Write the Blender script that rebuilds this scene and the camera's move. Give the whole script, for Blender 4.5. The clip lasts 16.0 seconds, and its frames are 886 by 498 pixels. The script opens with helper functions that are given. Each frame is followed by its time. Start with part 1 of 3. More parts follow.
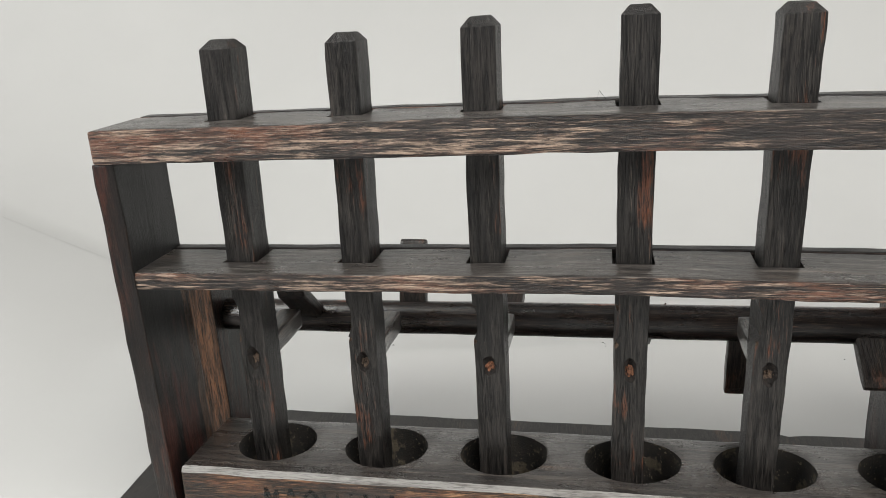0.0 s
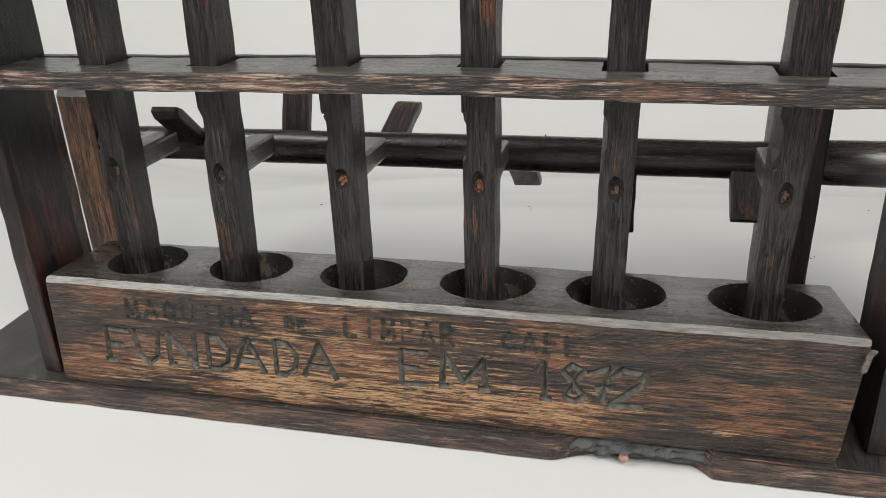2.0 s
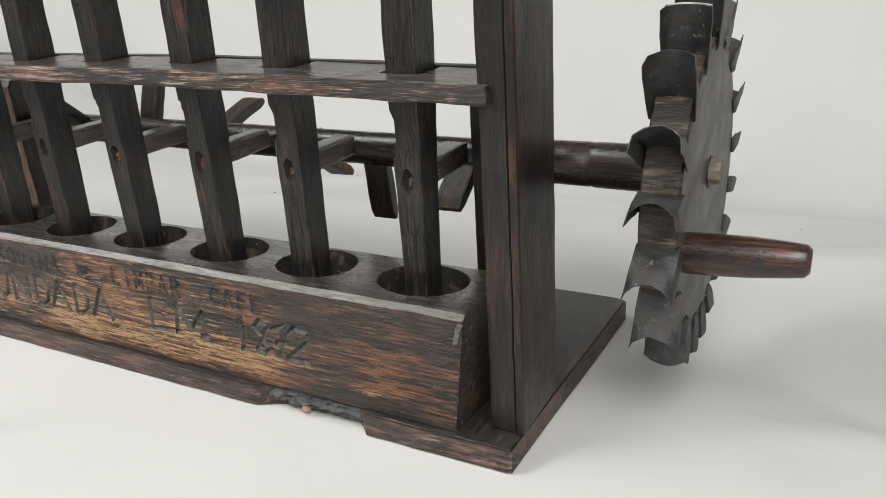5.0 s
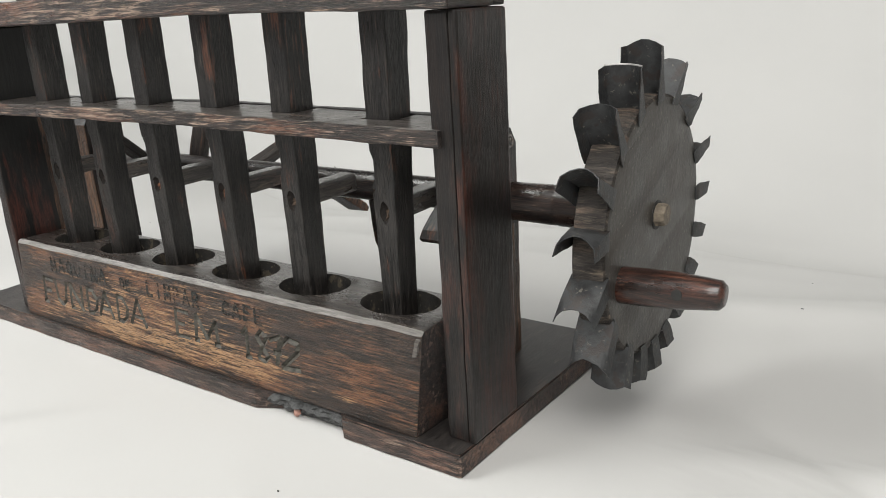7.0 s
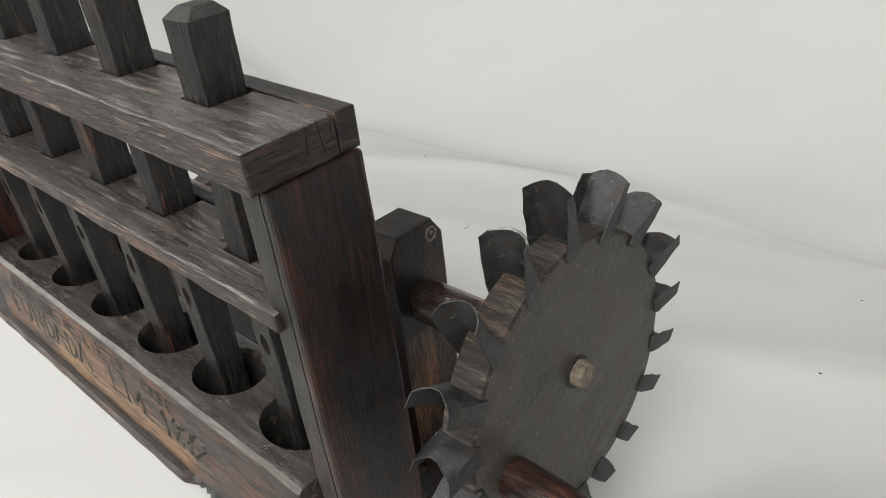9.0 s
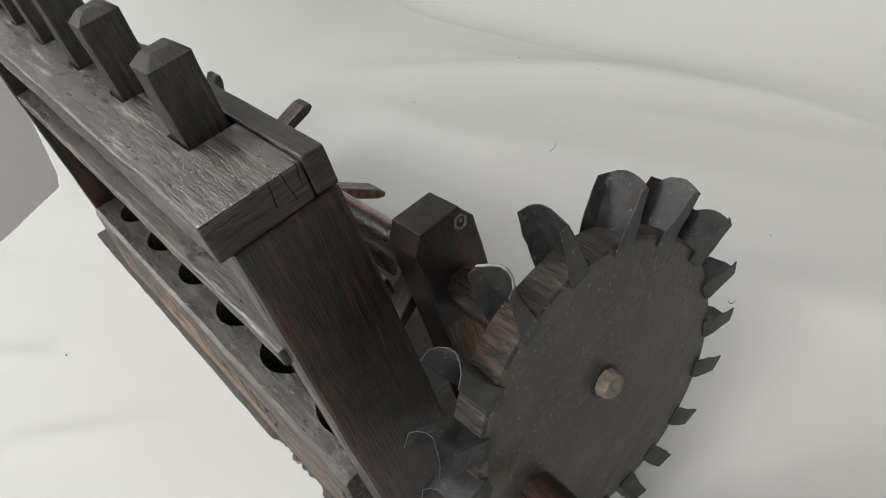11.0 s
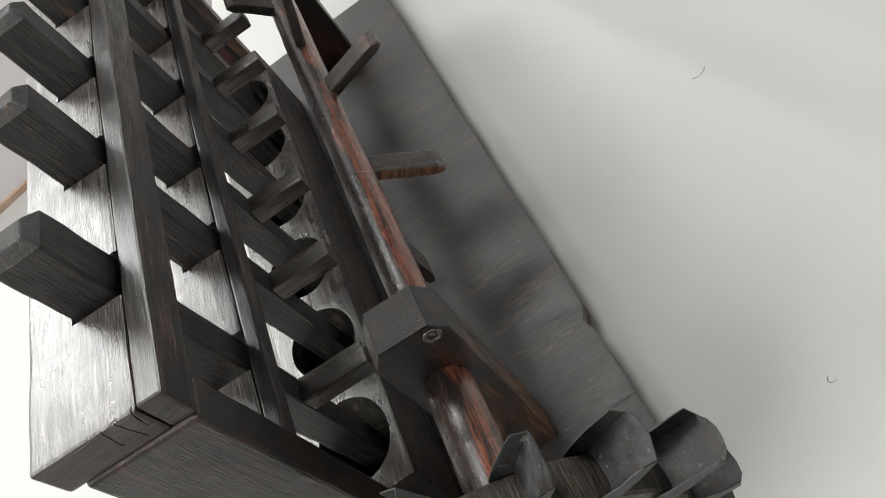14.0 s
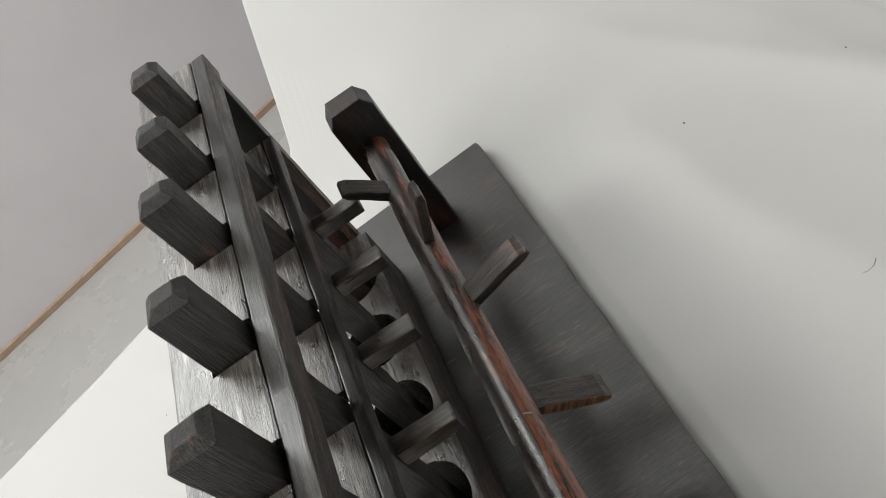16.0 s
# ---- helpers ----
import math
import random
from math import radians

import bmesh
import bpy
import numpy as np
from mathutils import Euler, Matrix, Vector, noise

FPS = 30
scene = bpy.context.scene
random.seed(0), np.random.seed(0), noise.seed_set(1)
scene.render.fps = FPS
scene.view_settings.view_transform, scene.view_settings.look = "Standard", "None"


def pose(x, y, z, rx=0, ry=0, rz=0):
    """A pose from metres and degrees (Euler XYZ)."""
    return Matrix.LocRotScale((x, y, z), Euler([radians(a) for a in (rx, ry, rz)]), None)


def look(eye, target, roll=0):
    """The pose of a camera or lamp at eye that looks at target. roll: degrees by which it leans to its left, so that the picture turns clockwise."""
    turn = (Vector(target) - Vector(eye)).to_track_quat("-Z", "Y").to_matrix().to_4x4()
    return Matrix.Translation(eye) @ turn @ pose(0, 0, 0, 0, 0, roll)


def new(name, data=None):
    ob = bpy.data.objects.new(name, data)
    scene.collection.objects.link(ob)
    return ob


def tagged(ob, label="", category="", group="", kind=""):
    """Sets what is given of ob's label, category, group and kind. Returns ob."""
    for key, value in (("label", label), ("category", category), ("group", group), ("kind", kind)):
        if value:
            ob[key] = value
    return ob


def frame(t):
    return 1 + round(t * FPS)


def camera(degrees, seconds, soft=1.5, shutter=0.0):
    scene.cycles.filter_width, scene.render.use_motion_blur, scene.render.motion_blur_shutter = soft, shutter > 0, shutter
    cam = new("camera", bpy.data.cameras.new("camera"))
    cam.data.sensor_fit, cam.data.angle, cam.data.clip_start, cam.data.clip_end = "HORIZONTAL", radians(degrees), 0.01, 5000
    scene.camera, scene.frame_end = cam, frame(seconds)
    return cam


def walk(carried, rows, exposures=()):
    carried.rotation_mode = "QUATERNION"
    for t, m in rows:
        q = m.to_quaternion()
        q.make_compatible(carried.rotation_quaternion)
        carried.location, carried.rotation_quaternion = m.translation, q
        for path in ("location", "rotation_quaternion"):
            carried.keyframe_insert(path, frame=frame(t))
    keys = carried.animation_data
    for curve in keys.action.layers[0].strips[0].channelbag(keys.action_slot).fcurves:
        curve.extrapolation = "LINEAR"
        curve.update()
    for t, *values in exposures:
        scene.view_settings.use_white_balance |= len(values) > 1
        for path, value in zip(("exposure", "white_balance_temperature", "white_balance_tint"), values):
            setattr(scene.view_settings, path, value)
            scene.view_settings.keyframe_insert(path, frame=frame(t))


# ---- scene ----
cam = camera(59.53, 16.0, soft=0.2)
PATH = [
    (0, 0.2718, -0.3914, 0.3772, 72.52, 3.62, 11.42),
    (0.5, 0.3160, -0.3780, 0.3836, 70.36, 3.70, 11.59),
    (1, 0.3418, -0.3774, 0.3617, 67.11, 3.82, 12.21),
    (1.5, 0.3505, -0.3802, 0.3386, 65.90, 3.53, 12.51),
    (2, 0.3662, -0.3826, 0.3107, 66.48, 2.15, 13.24),
    (2.5, 0.3932, -0.3846, 0.3016, 66.54, 1.60, 14.11),
    (3, 0.4334, -0.3829, 0.3012, 66.75, 1.41, 14.98),
    (3.5, 0.4905, -0.3746, 0.3020, 66.95, 1.80, 16.64),
    (4, 0.5613, -0.3553, 0.2997, 67.26, 2.84, 19.90),
    (4.5, 0.6195, -0.3434, 0.2964, 67.53, 3.84, 24.21),
    (4.7, 0.6428, -0.3412, 0.2967, 67.73, 3.71, 25.68),
    (6.8, 0.7652, -0.3630, 0.2985, 72.73, 3.68, 34.50),
    (7, 0.7689, -0.3574, 0.2989, 72.43, 3.24, 34.49),
    (7.5, 0.7885, -0.3461, 0.2978, 72.56, 2.73, 35.30),
    (8, 0.7864, -0.2845, 0.2944, 72.16, 3.05, 37.13),
    (8.5, 0.7635, -0.1826, 0.3014, 69.13, 3.27, 39.02),
    (9, 0.7883, -0.1435, 0.4340, 59.12, 6.25, 42.84),
    (9.2, 0.8024, -0.1333, 0.4564, 57.78, 7.60, 44.54),
    (11.3, 0.7981, -0.0011, 0.4733, 48.07, 18.23, 52.54),
    (11.5, 0.8090, 0.0274, 0.4675, 47.53, 19.32, 56.55),
    (12, 0.8040, 0.0599, 0.4658, 45.33, 20.87, 60.45),
    (12.5, 0.7829, 0.1107, 0.4746, 41.54, 22.06, 62.52),
    (13, 0.7699, 0.1617, 0.4775, 35.54, 23.72, 62.98),
    (13.5, 0.7444, 0.2055, 0.5001, 33.13, 25.51, 65.21),
    (14, 0.7088, 0.2109, 0.5109, 34.06, 25.39, 67.75),
    (14.5, 0.6684, 0.2144, 0.5227, 35.24, 25.69, 69.74),
    (15, 0.6427, 0.2151, 0.5349, 36.90, 25.76, 69.59),
    (15.5, 0.6089, 0.1998, 0.5494, 38.48, 26.68, 69.90),
    (16, 0.5681, 0.1826, 0.5637, 39.52, 26.90, 67.81),
]
walk(cam, [(t, pose(x, y, z, rx, ry, rz)) for t, x, y, z, rx, ry, rz in PATH],
     exposures=[(0.0, -1.18), (4.7, -1.10), (7.0, -1.09), (9.0, -1.15), (11.5, -1.28), (12.5, -1.18), (13.5, -0.92), (14.5, -0.92), (16.0, -1.22)])

# ---------------------------------------------------------------- light
world = bpy.data.worlds.new("world")
scene.world = world
world.use_nodes = True
world.node_tree.nodes["Background"].inputs[0].default_value = (0.93, 0.95, 1.0, 1)
world.node_tree.nodes["Background"].inputs[1].default_value = 0.04


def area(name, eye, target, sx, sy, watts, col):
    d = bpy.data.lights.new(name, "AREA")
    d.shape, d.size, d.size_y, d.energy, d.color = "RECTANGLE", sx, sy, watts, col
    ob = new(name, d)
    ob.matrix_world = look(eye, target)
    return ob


# Source inferred from the rail-top glare; no window opening is built.
area("window_light", (-1.36, -1.40, 1.70), (0.40, -0.10, 0.30), 1.05, 1.10, 96, (0.98, 1.0, 0.975))
# Unseen overhead source, placed and sized from base shadows and top-face gloss.
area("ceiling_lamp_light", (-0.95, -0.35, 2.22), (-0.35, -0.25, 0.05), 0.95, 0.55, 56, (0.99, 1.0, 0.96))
# Unseen fill, added to brighten the cloth and the front faces.
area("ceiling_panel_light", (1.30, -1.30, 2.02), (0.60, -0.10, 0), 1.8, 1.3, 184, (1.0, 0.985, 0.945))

# ---------------------------------------------------------------- materials
def material(name, rough=0.6, metal=0.0):
    m = bpy.data.materials.new(name)
    m.use_nodes = True
    nt = m.node_tree
    b = nt.nodes["Principled BSDF"]
    b.inputs["Roughness"].default_value = rough
    b.inputs["Metallic"].default_value = metal
    return m, nt, b


def node(nt, kind, **inputs):
    n = nt.nodes.new(kind)
    for k, v in inputs.items():
        n.inputs[k.replace("_", " ")].default_value = v
    return n


def ramp(nt, src, stops):
    n = nt.nodes.new("ShaderNodeValToRGB")
    e = n.color_ramp.elements
    while len(e) < len(stops):
        e.new(0.5)
    for el, (p, c) in zip(e, stops):
        el.position, el.color = p, (*c, 1) if len(c) == 3 else c
    nt.links.new(src, n.inputs[0])
    return n.outputs[0]


def mix(nt, fac, a, b, mode="MIX"):
    n = nt.nodes.new("ShaderNodeMix")
    n.data_type, n.blend_type = "RGBA", mode
    for sock, v in ((n.inputs[0], fac), (n.inputs[6], a), (n.inputs[7], b)):
        if hasattr(v, "is_linked"):
            nt.links.new(v, sock)
        elif isinstance(v, tuple):
            sock.default_value = (*v, 1)
        else:
            sock.default_value = v
    return n.outputs[2]


def coords(nt, scale):
    tc = nt.nodes.new("ShaderNodeTexCoord")
    info = nt.nodes.new("ShaderNodeObjectInfo")
    off = nt.nodes.new("ShaderNodeVectorMath")
    off.operation = "MULTIPLY"
    nt.links.new(info.outputs["Random"], off.inputs[0])
    off.inputs[1].default_value = (3.1, 5.7, 2.3)
    add = nt.nodes.new("ShaderNodeVectorMath")
    nt.links.new(tc.outputs["Object"], add.inputs[0])
    nt.links.new(off.outputs[0], add.inputs[1])
    mp = nt.nodes.new("ShaderNodeMapping")
    mp.inputs["Scale"].default_value = scale
    nt.links.new(add.outputs[0], mp.inputs[0])
    return mp.outputs[0], add.outputs[0], tc.outputs["Object"]


def noise_tex(nt, vec, scale, detail=5.0, rough=0.6):
    n = node(nt, "ShaderNodeTexNoise", Scale=scale, Detail=detail, Roughness=rough)
    nt.links.new(vec, n.inputs["Vector"])
    return n.outputs[0]


def maths(nt, op, a, b):
    n = nt.nodes.new("ShaderNodeMath")
    n.operation = op
    for sock, v in ((n.inputs[0], a), (n.inputs[1], b)):
        if hasattr(v, "is_linked"):
            nt.links.new(v, sock)
        else:
            sock.default_value = v
    return n.outputs[0]


def zone(nt, raw, axis, scale, stops):
    """A slow change along one axis of the piece, 0.5 being neutral."""
    sep = nt.nodes.new("ShaderNodeSeparateXYZ")
    nt.links.new(raw, sep.inputs[0])
    return ramp(nt, maths(nt, "MULTIPLY", sep.outputs["xyz".index(axis)], scale), [(p, (v, v, v)) for p, v in stops])


def wood(name, axis, dark, mid, rust, light, rusty=(0.54, 0.64), wear=(0.56, 0.66), rough=(0.30, 0.55), spec=0.5, fine=1100.0, bump=0.8, coat=0.0, crack=0.75, band=None, stretch=0.085, dust=0.35, hair=0.45, flake=0.0):
    """Old oiled timber: fibres and thin open cracks along one axis, red-brown stains, and patches rubbed through to lighter wood."""
    m, nt, b = material(name)
    k = "xyz".index(axis)
    sc, sp, sk = [1.0, 1.0, 1.0], [1.0, 1.0, 1.0], [1.0, 1.0, 1.0]
    sc[k], sp[k], sk[k] = stretch, 0.30, 0.045
    grain_v, plain_v, raw = coords(nt, tuple(sc))
    maps = []
    for v in (sp, sk):
        pm = nt.nodes.new("ShaderNodeMapping")
        pm.inputs["Scale"].default_value = tuple(v)
        nt.links.new(plain_v, pm.inputs[0])
        maps.append(pm.outputs[0])
    fibre = noise_tex(nt, grain_v, fine, 4, 0.7)
    streak = noise_tex(nt, grain_v, fine * 0.30, 6, 0.7)
    patch = noise_tex(nt, maps[0], 42, 5, 0.6)
    patch2 = noise_tex(nt, maps[0], 80, 7, 0.7)
    lines = noise_tex(nt, maps[1], fine * 0.42, 2, 0.5)
    speck = noise_tex(nt, plain_v, 900, 2, 0.6)
    col = mix(nt, ramp(nt, streak, [(0.40, (0, 0, 0)), (0.60, (1, 1, 1))]), dark, mid)
    r_mask = maths(nt, "ADD", maths(nt, "MULTIPLY", patch, 0.62), maths(nt, "MULTIPLY", streak, 0.38))
    w_mask = maths(nt, "ADD", maths(nt, "MULTIPLY", patch2, 0.38), maths(nt, "MULTIPLY", streak, 0.62))
    for ax, scale, stops, a_r, a_w in band or ():
        z = maths(nt, "SUBTRACT", zone(nt, raw, ax, scale, stops), 0.5)
        r_mask = maths(nt, "ADD", r_mask, maths(nt, "MULTIPLY", z, a_r))
        w_mask = maths(nt, "ADD", w_mask, maths(nt, "MULTIPLY", z, a_w))
    red = ramp(nt, r_mask, [(rusty[0], (0, 0, 0)), (rusty[1], (1, 1, 1))])
    col = mix(nt, mix(nt, 1.0, red, ramp(nt, streak, [(0.36, (0.3,) * 3), (0.56, (1,) * 3)]), "MULTIPLY"), col, rust)
    worn = ramp(nt, w_mask, [(wear[0], (0, 0, 0)), (wear[1], (1, 1, 1))])
    col = mix(nt, worn, col, light)
    hm = nt.nodes.new("ShaderNodeMapping")
    sh = [1.0, 1.0, 1.0]
    sh[k] = 0.022
    hm.inputs["Scale"].default_value = tuple(sh)
    nt.links.new(plain_v, hm.inputs[0])
    hairs = ramp(nt, noise_tex(nt, hm.outputs[0], 2100, 3, 0.65), [(0.565, (0, 0, 0)), (0.61, (hair,) * 3)])
    hairs = mix(nt, 1.0, hairs, ramp(nt, patch, [(0.40, (0.15,) * 3), (0.60, (1, 1, 1))]), "MULTIPLY")
    col = mix(nt, hairs, col, tuple(0.8 * c for c in light))
    col = mix(nt, 1.0, col, ramp(nt, fibre, [(0.38, ((1 - crack) * 0.7,) * 3), (0.48, (1, 1, 1))]), "MULTIPLY")
    slit = ramp(nt, lines, [(0.462, (1, 1, 1)), (0.492, (1 - crack,) * 3), (0.50, (1 - crack,) * 3), (0.53, (1, 1, 1))])
    slit = mix(nt, ramp(nt, patch2, [(0.40, (0, 0, 0)), (0.50, (1, 1, 1))]), (1.0, 1.0, 1.0), slit)
    col = mix(nt, 1.0, col, slit, "MULTIPLY")
    col = mix(nt, ramp(nt, speck, [(0.72, (0, 0, 0)), (0.80, (dust,) * 3)]), col, (0.25, 0.22, 0.18))
    nt.links.new(col, b.inputs["Base Color"])
    r = ramp(nt, patch2, [(0.35, (rough[0],) * 3), (0.65, (rough[1],) * 3)])
    nt.links.new(r, b.inputs["Roughness"])
    b.inputs["Specular IOR Level"].default_value = spec
    b.inputs["Coat Weight"].default_value = coat
    b.inputs["Coat Roughness"].default_value = 0.25
    bp = node(nt, "ShaderNodeBump", Strength=min(1.0, bump * 1.1), Distance=0.0008)
    slit_h = ramp(nt, slit, [(0.2, (0, 0, 0)), (0.9, (1, 1, 1))])
    height = maths(nt, "ADD", maths(nt, "ADD", maths(nt, "MULTIPLY", fibre, 0.9), streak), maths(nt, "MULTIPLY", slit_h, 0.45))
    if flake:
        # curled flakes of old varnish with torn edges
        sheets = ramp(nt, noise_tex(nt, maps[0], 190, 4, 0.55), [(0.42, (0, 0, 0)), (0.455, (0.6,) * 3), (0.52, (0.5,) * 3), (0.545, (1, 1, 1)), (0.70, (0.8,) * 3)])
        height = maths(nt, "ADD", height, maths(nt, "MULTIPLY", sheets, flake))
    nt.links.new(height, bp.inputs["Height"])
    nt.links.new(bp.outputs[0], b.inputs["Normal"])
    return m


BLACK, RUST = (0.007, 0.007, 0.008), (0.16, 0.055, 0.028)
FRONT_ZONE = [("z", 10.0, [(0.26, 0.25), (0.38, 1.0), (0.50, 0.85), (0.70, 0.40), (0.95, 0.30)], 0.13, 0.13),
              ("x", 2.0, [(0.0, 0.15), (0.12, 0.55), (0.30, 0.95), (0.62, 0.85), (0.78, 0.30), (1.0, 0.10)], 0.10, 0.14)]
RAIL_ZONE = [("x", 1.8, [(0.0, 0.70), (0.40, 0.58), (0.60, 0.40), (1.0, 0.25)], 0.12, 0.12)]
EDGE_ZONE = [("x", 2.0, [(0.0, 0.6), (0.5, 0.7), (0.72, 0.35), (1.0, 0.0)], 0.2, 0.35)]
wood_x = wood("dark_wood_rails", "x", (0.008, 0.006, 0.006), (0.046, 0.032, 0.027), (0.17, 0.072, 0.043), (0.40, 0.29, 0.22), rusty=(0.51, 0.60), wear=(0.53, 0.60), rough=(0.26, 0.46), bump=0.9, fine=1900, stretch=0.05, band=RAIL_ZONE, hair=0.8)
# Rail tops: colour lifted to carry part of the glare on them.
wood_rail_top = wood("flaking_varnished_top_with_glare", "x", (0.022, 0.019, 0.018), (0.082, 0.070, 0.062), (0.13, 0.085, 0.060), (0.30, 0.27, 0.24), rusty=(0.58, 0.68), wear=(0.55, 0.64), rough=(0.25, 0.36), bump=0.42, spec=1.0, stretch=0.05, coat=0.5, flake=0.9, crack=0.6)
wood_strip_top = wood("dark_smooth_strip_top", "x", (0.016, 0.015, 0.015), (0.042, 0.038, 0.036), (0.07, 0.045, 0.035), (0.14, 0.12, 0.105), rusty=(0.58, 0.68), wear=(0.60, 0.70), rough=(0.28, 0.38), bump=0.18, spec=0.6, stretch=0.05, crack=0.5)
wood_end = wood("dark_end_grain", "y", (0.012, 0.010, 0.010), (0.040, 0.030, 0.026), (0.08, 0.04, 0.025), (0.16, 0.12, 0.09), wear=(0.60, 0.70), bump=0.7)
wood_tongue = wood("dark_tongue_wood", "y", (0.018, 0.014, 0.013), (0.060, 0.044, 0.037), (0.16, 0.065, 0.035), (0.22, 0.16, 0.12), rusty=(0.56, 0.64), wear=(0.60, 0.70), bump=0.5, coat=0.2)
wood_z = wood("dark_wood_pestles", "z", (0.008, 0.0075, 0.0075), (0.034, 0.030, 0.0275), (0.17, 0.060, 0.030), (0.15, 0.130, 0.110), rusty=(0.575, 0.635), wear=(0.59, 0.68), rough=(0.32, 0.48), bump=0.9, crack=0.85, fine=1300, stretch=0.06, hair=0.35, band=[("z", 3.0, [(0.30, 0.40), (0.60, 0.55), (0.68, 0.45), (0.78, 0.85), (0.90, 0.80), (0.98, 0.30), (1.0, 0.20)], 0.12, 0.04)])
wood_up = wood("dark_wood_uprights", "z", (0.0042, 0.0038, 0.0038), (0.0155, 0.0110, 0.0095), (0.055, 0.017, 0.011), (0.10, 0.062, 0.042), rusty=(0.50, 0.61), wear=(0.61, 0.70), rough=(0.30, 0.45), bump=0.4, crack=0.6)
# Left plank's faces coloured near black to stand in for shade.
wood_shade_face = wood("shade_darkened_plank_face", "z", (0.004, 0.0042, 0.0042), (0.011, 0.011, 0.0105), (0.055, 0.017, 0.012), (0.06, 0.05, 0.04), rusty=(0.53, 0.62), wear=(0.66, 0.74), rough=(0.34, 0.48), bump=0.2, crack=0.5, hair=0.1, band=[("z", 3.0, [(0.1, 0.3), (0.30, 0.9), (0.55, 0.75), (0.68, 0.0), (1.0, 0.0)], 0.14, 0.0)])
wood_front = wood("worn_trough_wood", "x", (0.007, 0.005, 0.0045), (0.062, 0.038, 0.027), (0.20, 0.085, 0.041), (0.42, 0.245, 0.125), rusty=(0.500, 0.585), wear=(0.565, 0.63), rough=(0.30, 0.5), bump=1.0, crack=0.85, band=FRONT_ZONE, dust=0.6, fine=1900, stretch=0.055)
wood_top = wood("dark_greyish_trough_top", "x", (0.018, 0.015, 0.014), (0.058, 0.049, 0.043), (0.085, 0.055, 0.040), (0.13, 0.11, 0.09), wear=(0.57, 0.66), hair=0.2, rough=(0.22, 0.34), bump=0.35, spec=1.0, stretch=0.05, coat=0.55, flake=0.5, crack=0.6)
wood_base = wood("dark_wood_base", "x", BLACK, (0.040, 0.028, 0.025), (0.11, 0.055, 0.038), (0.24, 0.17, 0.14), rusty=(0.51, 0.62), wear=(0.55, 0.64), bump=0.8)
wood_lip = wood("reddish_base_edge", "x", (0.016, 0.011, 0.010), (0.075, 0.047, 0.038), (0.17, 0.085, 0.058), (0.30, 0.22, 0.17), rusty=(0.49, 0.60), wear=(0.55, 0.64), bump=0.8)
wood_base_top = wood("scrubbed_base_top", "y", (0.014, 0.012, 0.012), (0.030, 0.026, 0.024), (0.085, 0.045, 0.030), (0.20, 0.17, 0.14), rusty=(0.56, 0.64), wear=(0.60, 0.66), rough=(0.36, 0.43), bump=0.30, crack=0.8, spec=0.75, stretch=0.16, fine=1100, dust=0.9)
wood_shaft = wood("polished_shaft_wood", "x", (0.009, 0.008, 0.009), (0.040, 0.025, 0.020), (0.25, 0.080, 0.042), (0.27, 0.18, 0.13), rusty=(0.530, 0.595), wear=(0.60, 0.67), rough=(0.22, 0.38), bump=0.25, coat=0.35, crack=0.5, band=[("y", 4.0, [(0.46, 0.0), (0.49, 0.25), (0.52, 0.85), (0.56, 0.9)], 0.22, 0.0)])
wood_crank = wood("reddish_crank_wood", "x", (0.011, 0.007, 0.006), (0.040, 0.019, 0.015), (0.090, 0.032, 0.020), (0.22, 0.11, 0.07), rusty=(0.50, 0.60), wear=(0.62, 0.70), rough=(0.24, 0.38), bump=0.2, coat=0.2, crack=0.4)
wood_peg = wood("peg_wood", "y", (0.034, 0.028, 0.025), (0.115, 0.095, 0.082), (0.16, 0.088, 0.056), (0.30, 0.24, 0.18), rusty=(0.55, 0.65), wear=(0.56, 0.66), rough=(0.26, 0.40), bump=0.4, spec=1.0, coat=0.7)
wood_rim = wood("wheel_rim_wood", "x", (0.014, 0.011, 0.009), (0.050, 0.040, 0.033), (0.10, 0.065, 0.045), (0.17, 0.135, 0.10), crack=0.5, fine=700, rough=(0.6, 0.8), bump=1.0)
wood_orange = wood("rubbed_orange_edge", "z", (0.08, 0.040, 0.024), (0.26, 0.115, 0.060), (0.36, 0.15, 0.07), (0.44, 0.28, 0.17), rusty=(0.46, 0.57), wear=(0.56, 0.66), bump=0.8)
wood_orange_dull = wood("rubbed_dull_orange_post", "z", (0.020, 0.012, 0.009), (0.075, 0.040, 0.024), (0.20, 0.092, 0.044), (0.27, 0.17, 0.10), rusty=(0.47, 0.58), wear=(0.58, 0.68), bump=0.8)
# Rubbed wood, its colour lifted further to imitate glare along the edge.
pale_edge = wood("rubbed_edge_glare_pale", "x", (0.085, 0.075, 0.067), (0.13, 0.118, 0.107), (0.145, 0.132, 0.12), (0.20, 0.19, 0.178), rusty=(0.45, 0.55), wear=(0.47, 0.57), rough=(0.30, 0.45), bump=0.4, crack=0.3, band=EDGE_ZONE, hair=0.1)


def plain(name, col, rough, metal=0.0, var=0.25, scale=60, bump=0.2, specks=None):
    m, nt, b = material(name, rough, metal)
    _, vec, _ = coords(nt, (1, 1, 1))
    n = noise_tex(nt, vec, scale, 6)
    f = noise_tex(nt, vec, scale * 7, 4)
    c = mix(nt, ramp(nt, n, [(0.35, (0, 0, 0)), (0.68, (1, 1, 1))]), tuple(k * (1 - var) for k in col), tuple(min(1, k * (1 + var)) for k in col))
    for sc, cut, tone in specks or ():
        c = mix(nt, ramp(nt, noise_tex(nt, vec, sc, 3, 0.65), [(cut, (0, 0, 0)), (cut + 0.06, (0.8,) * 3)]), c, tone)
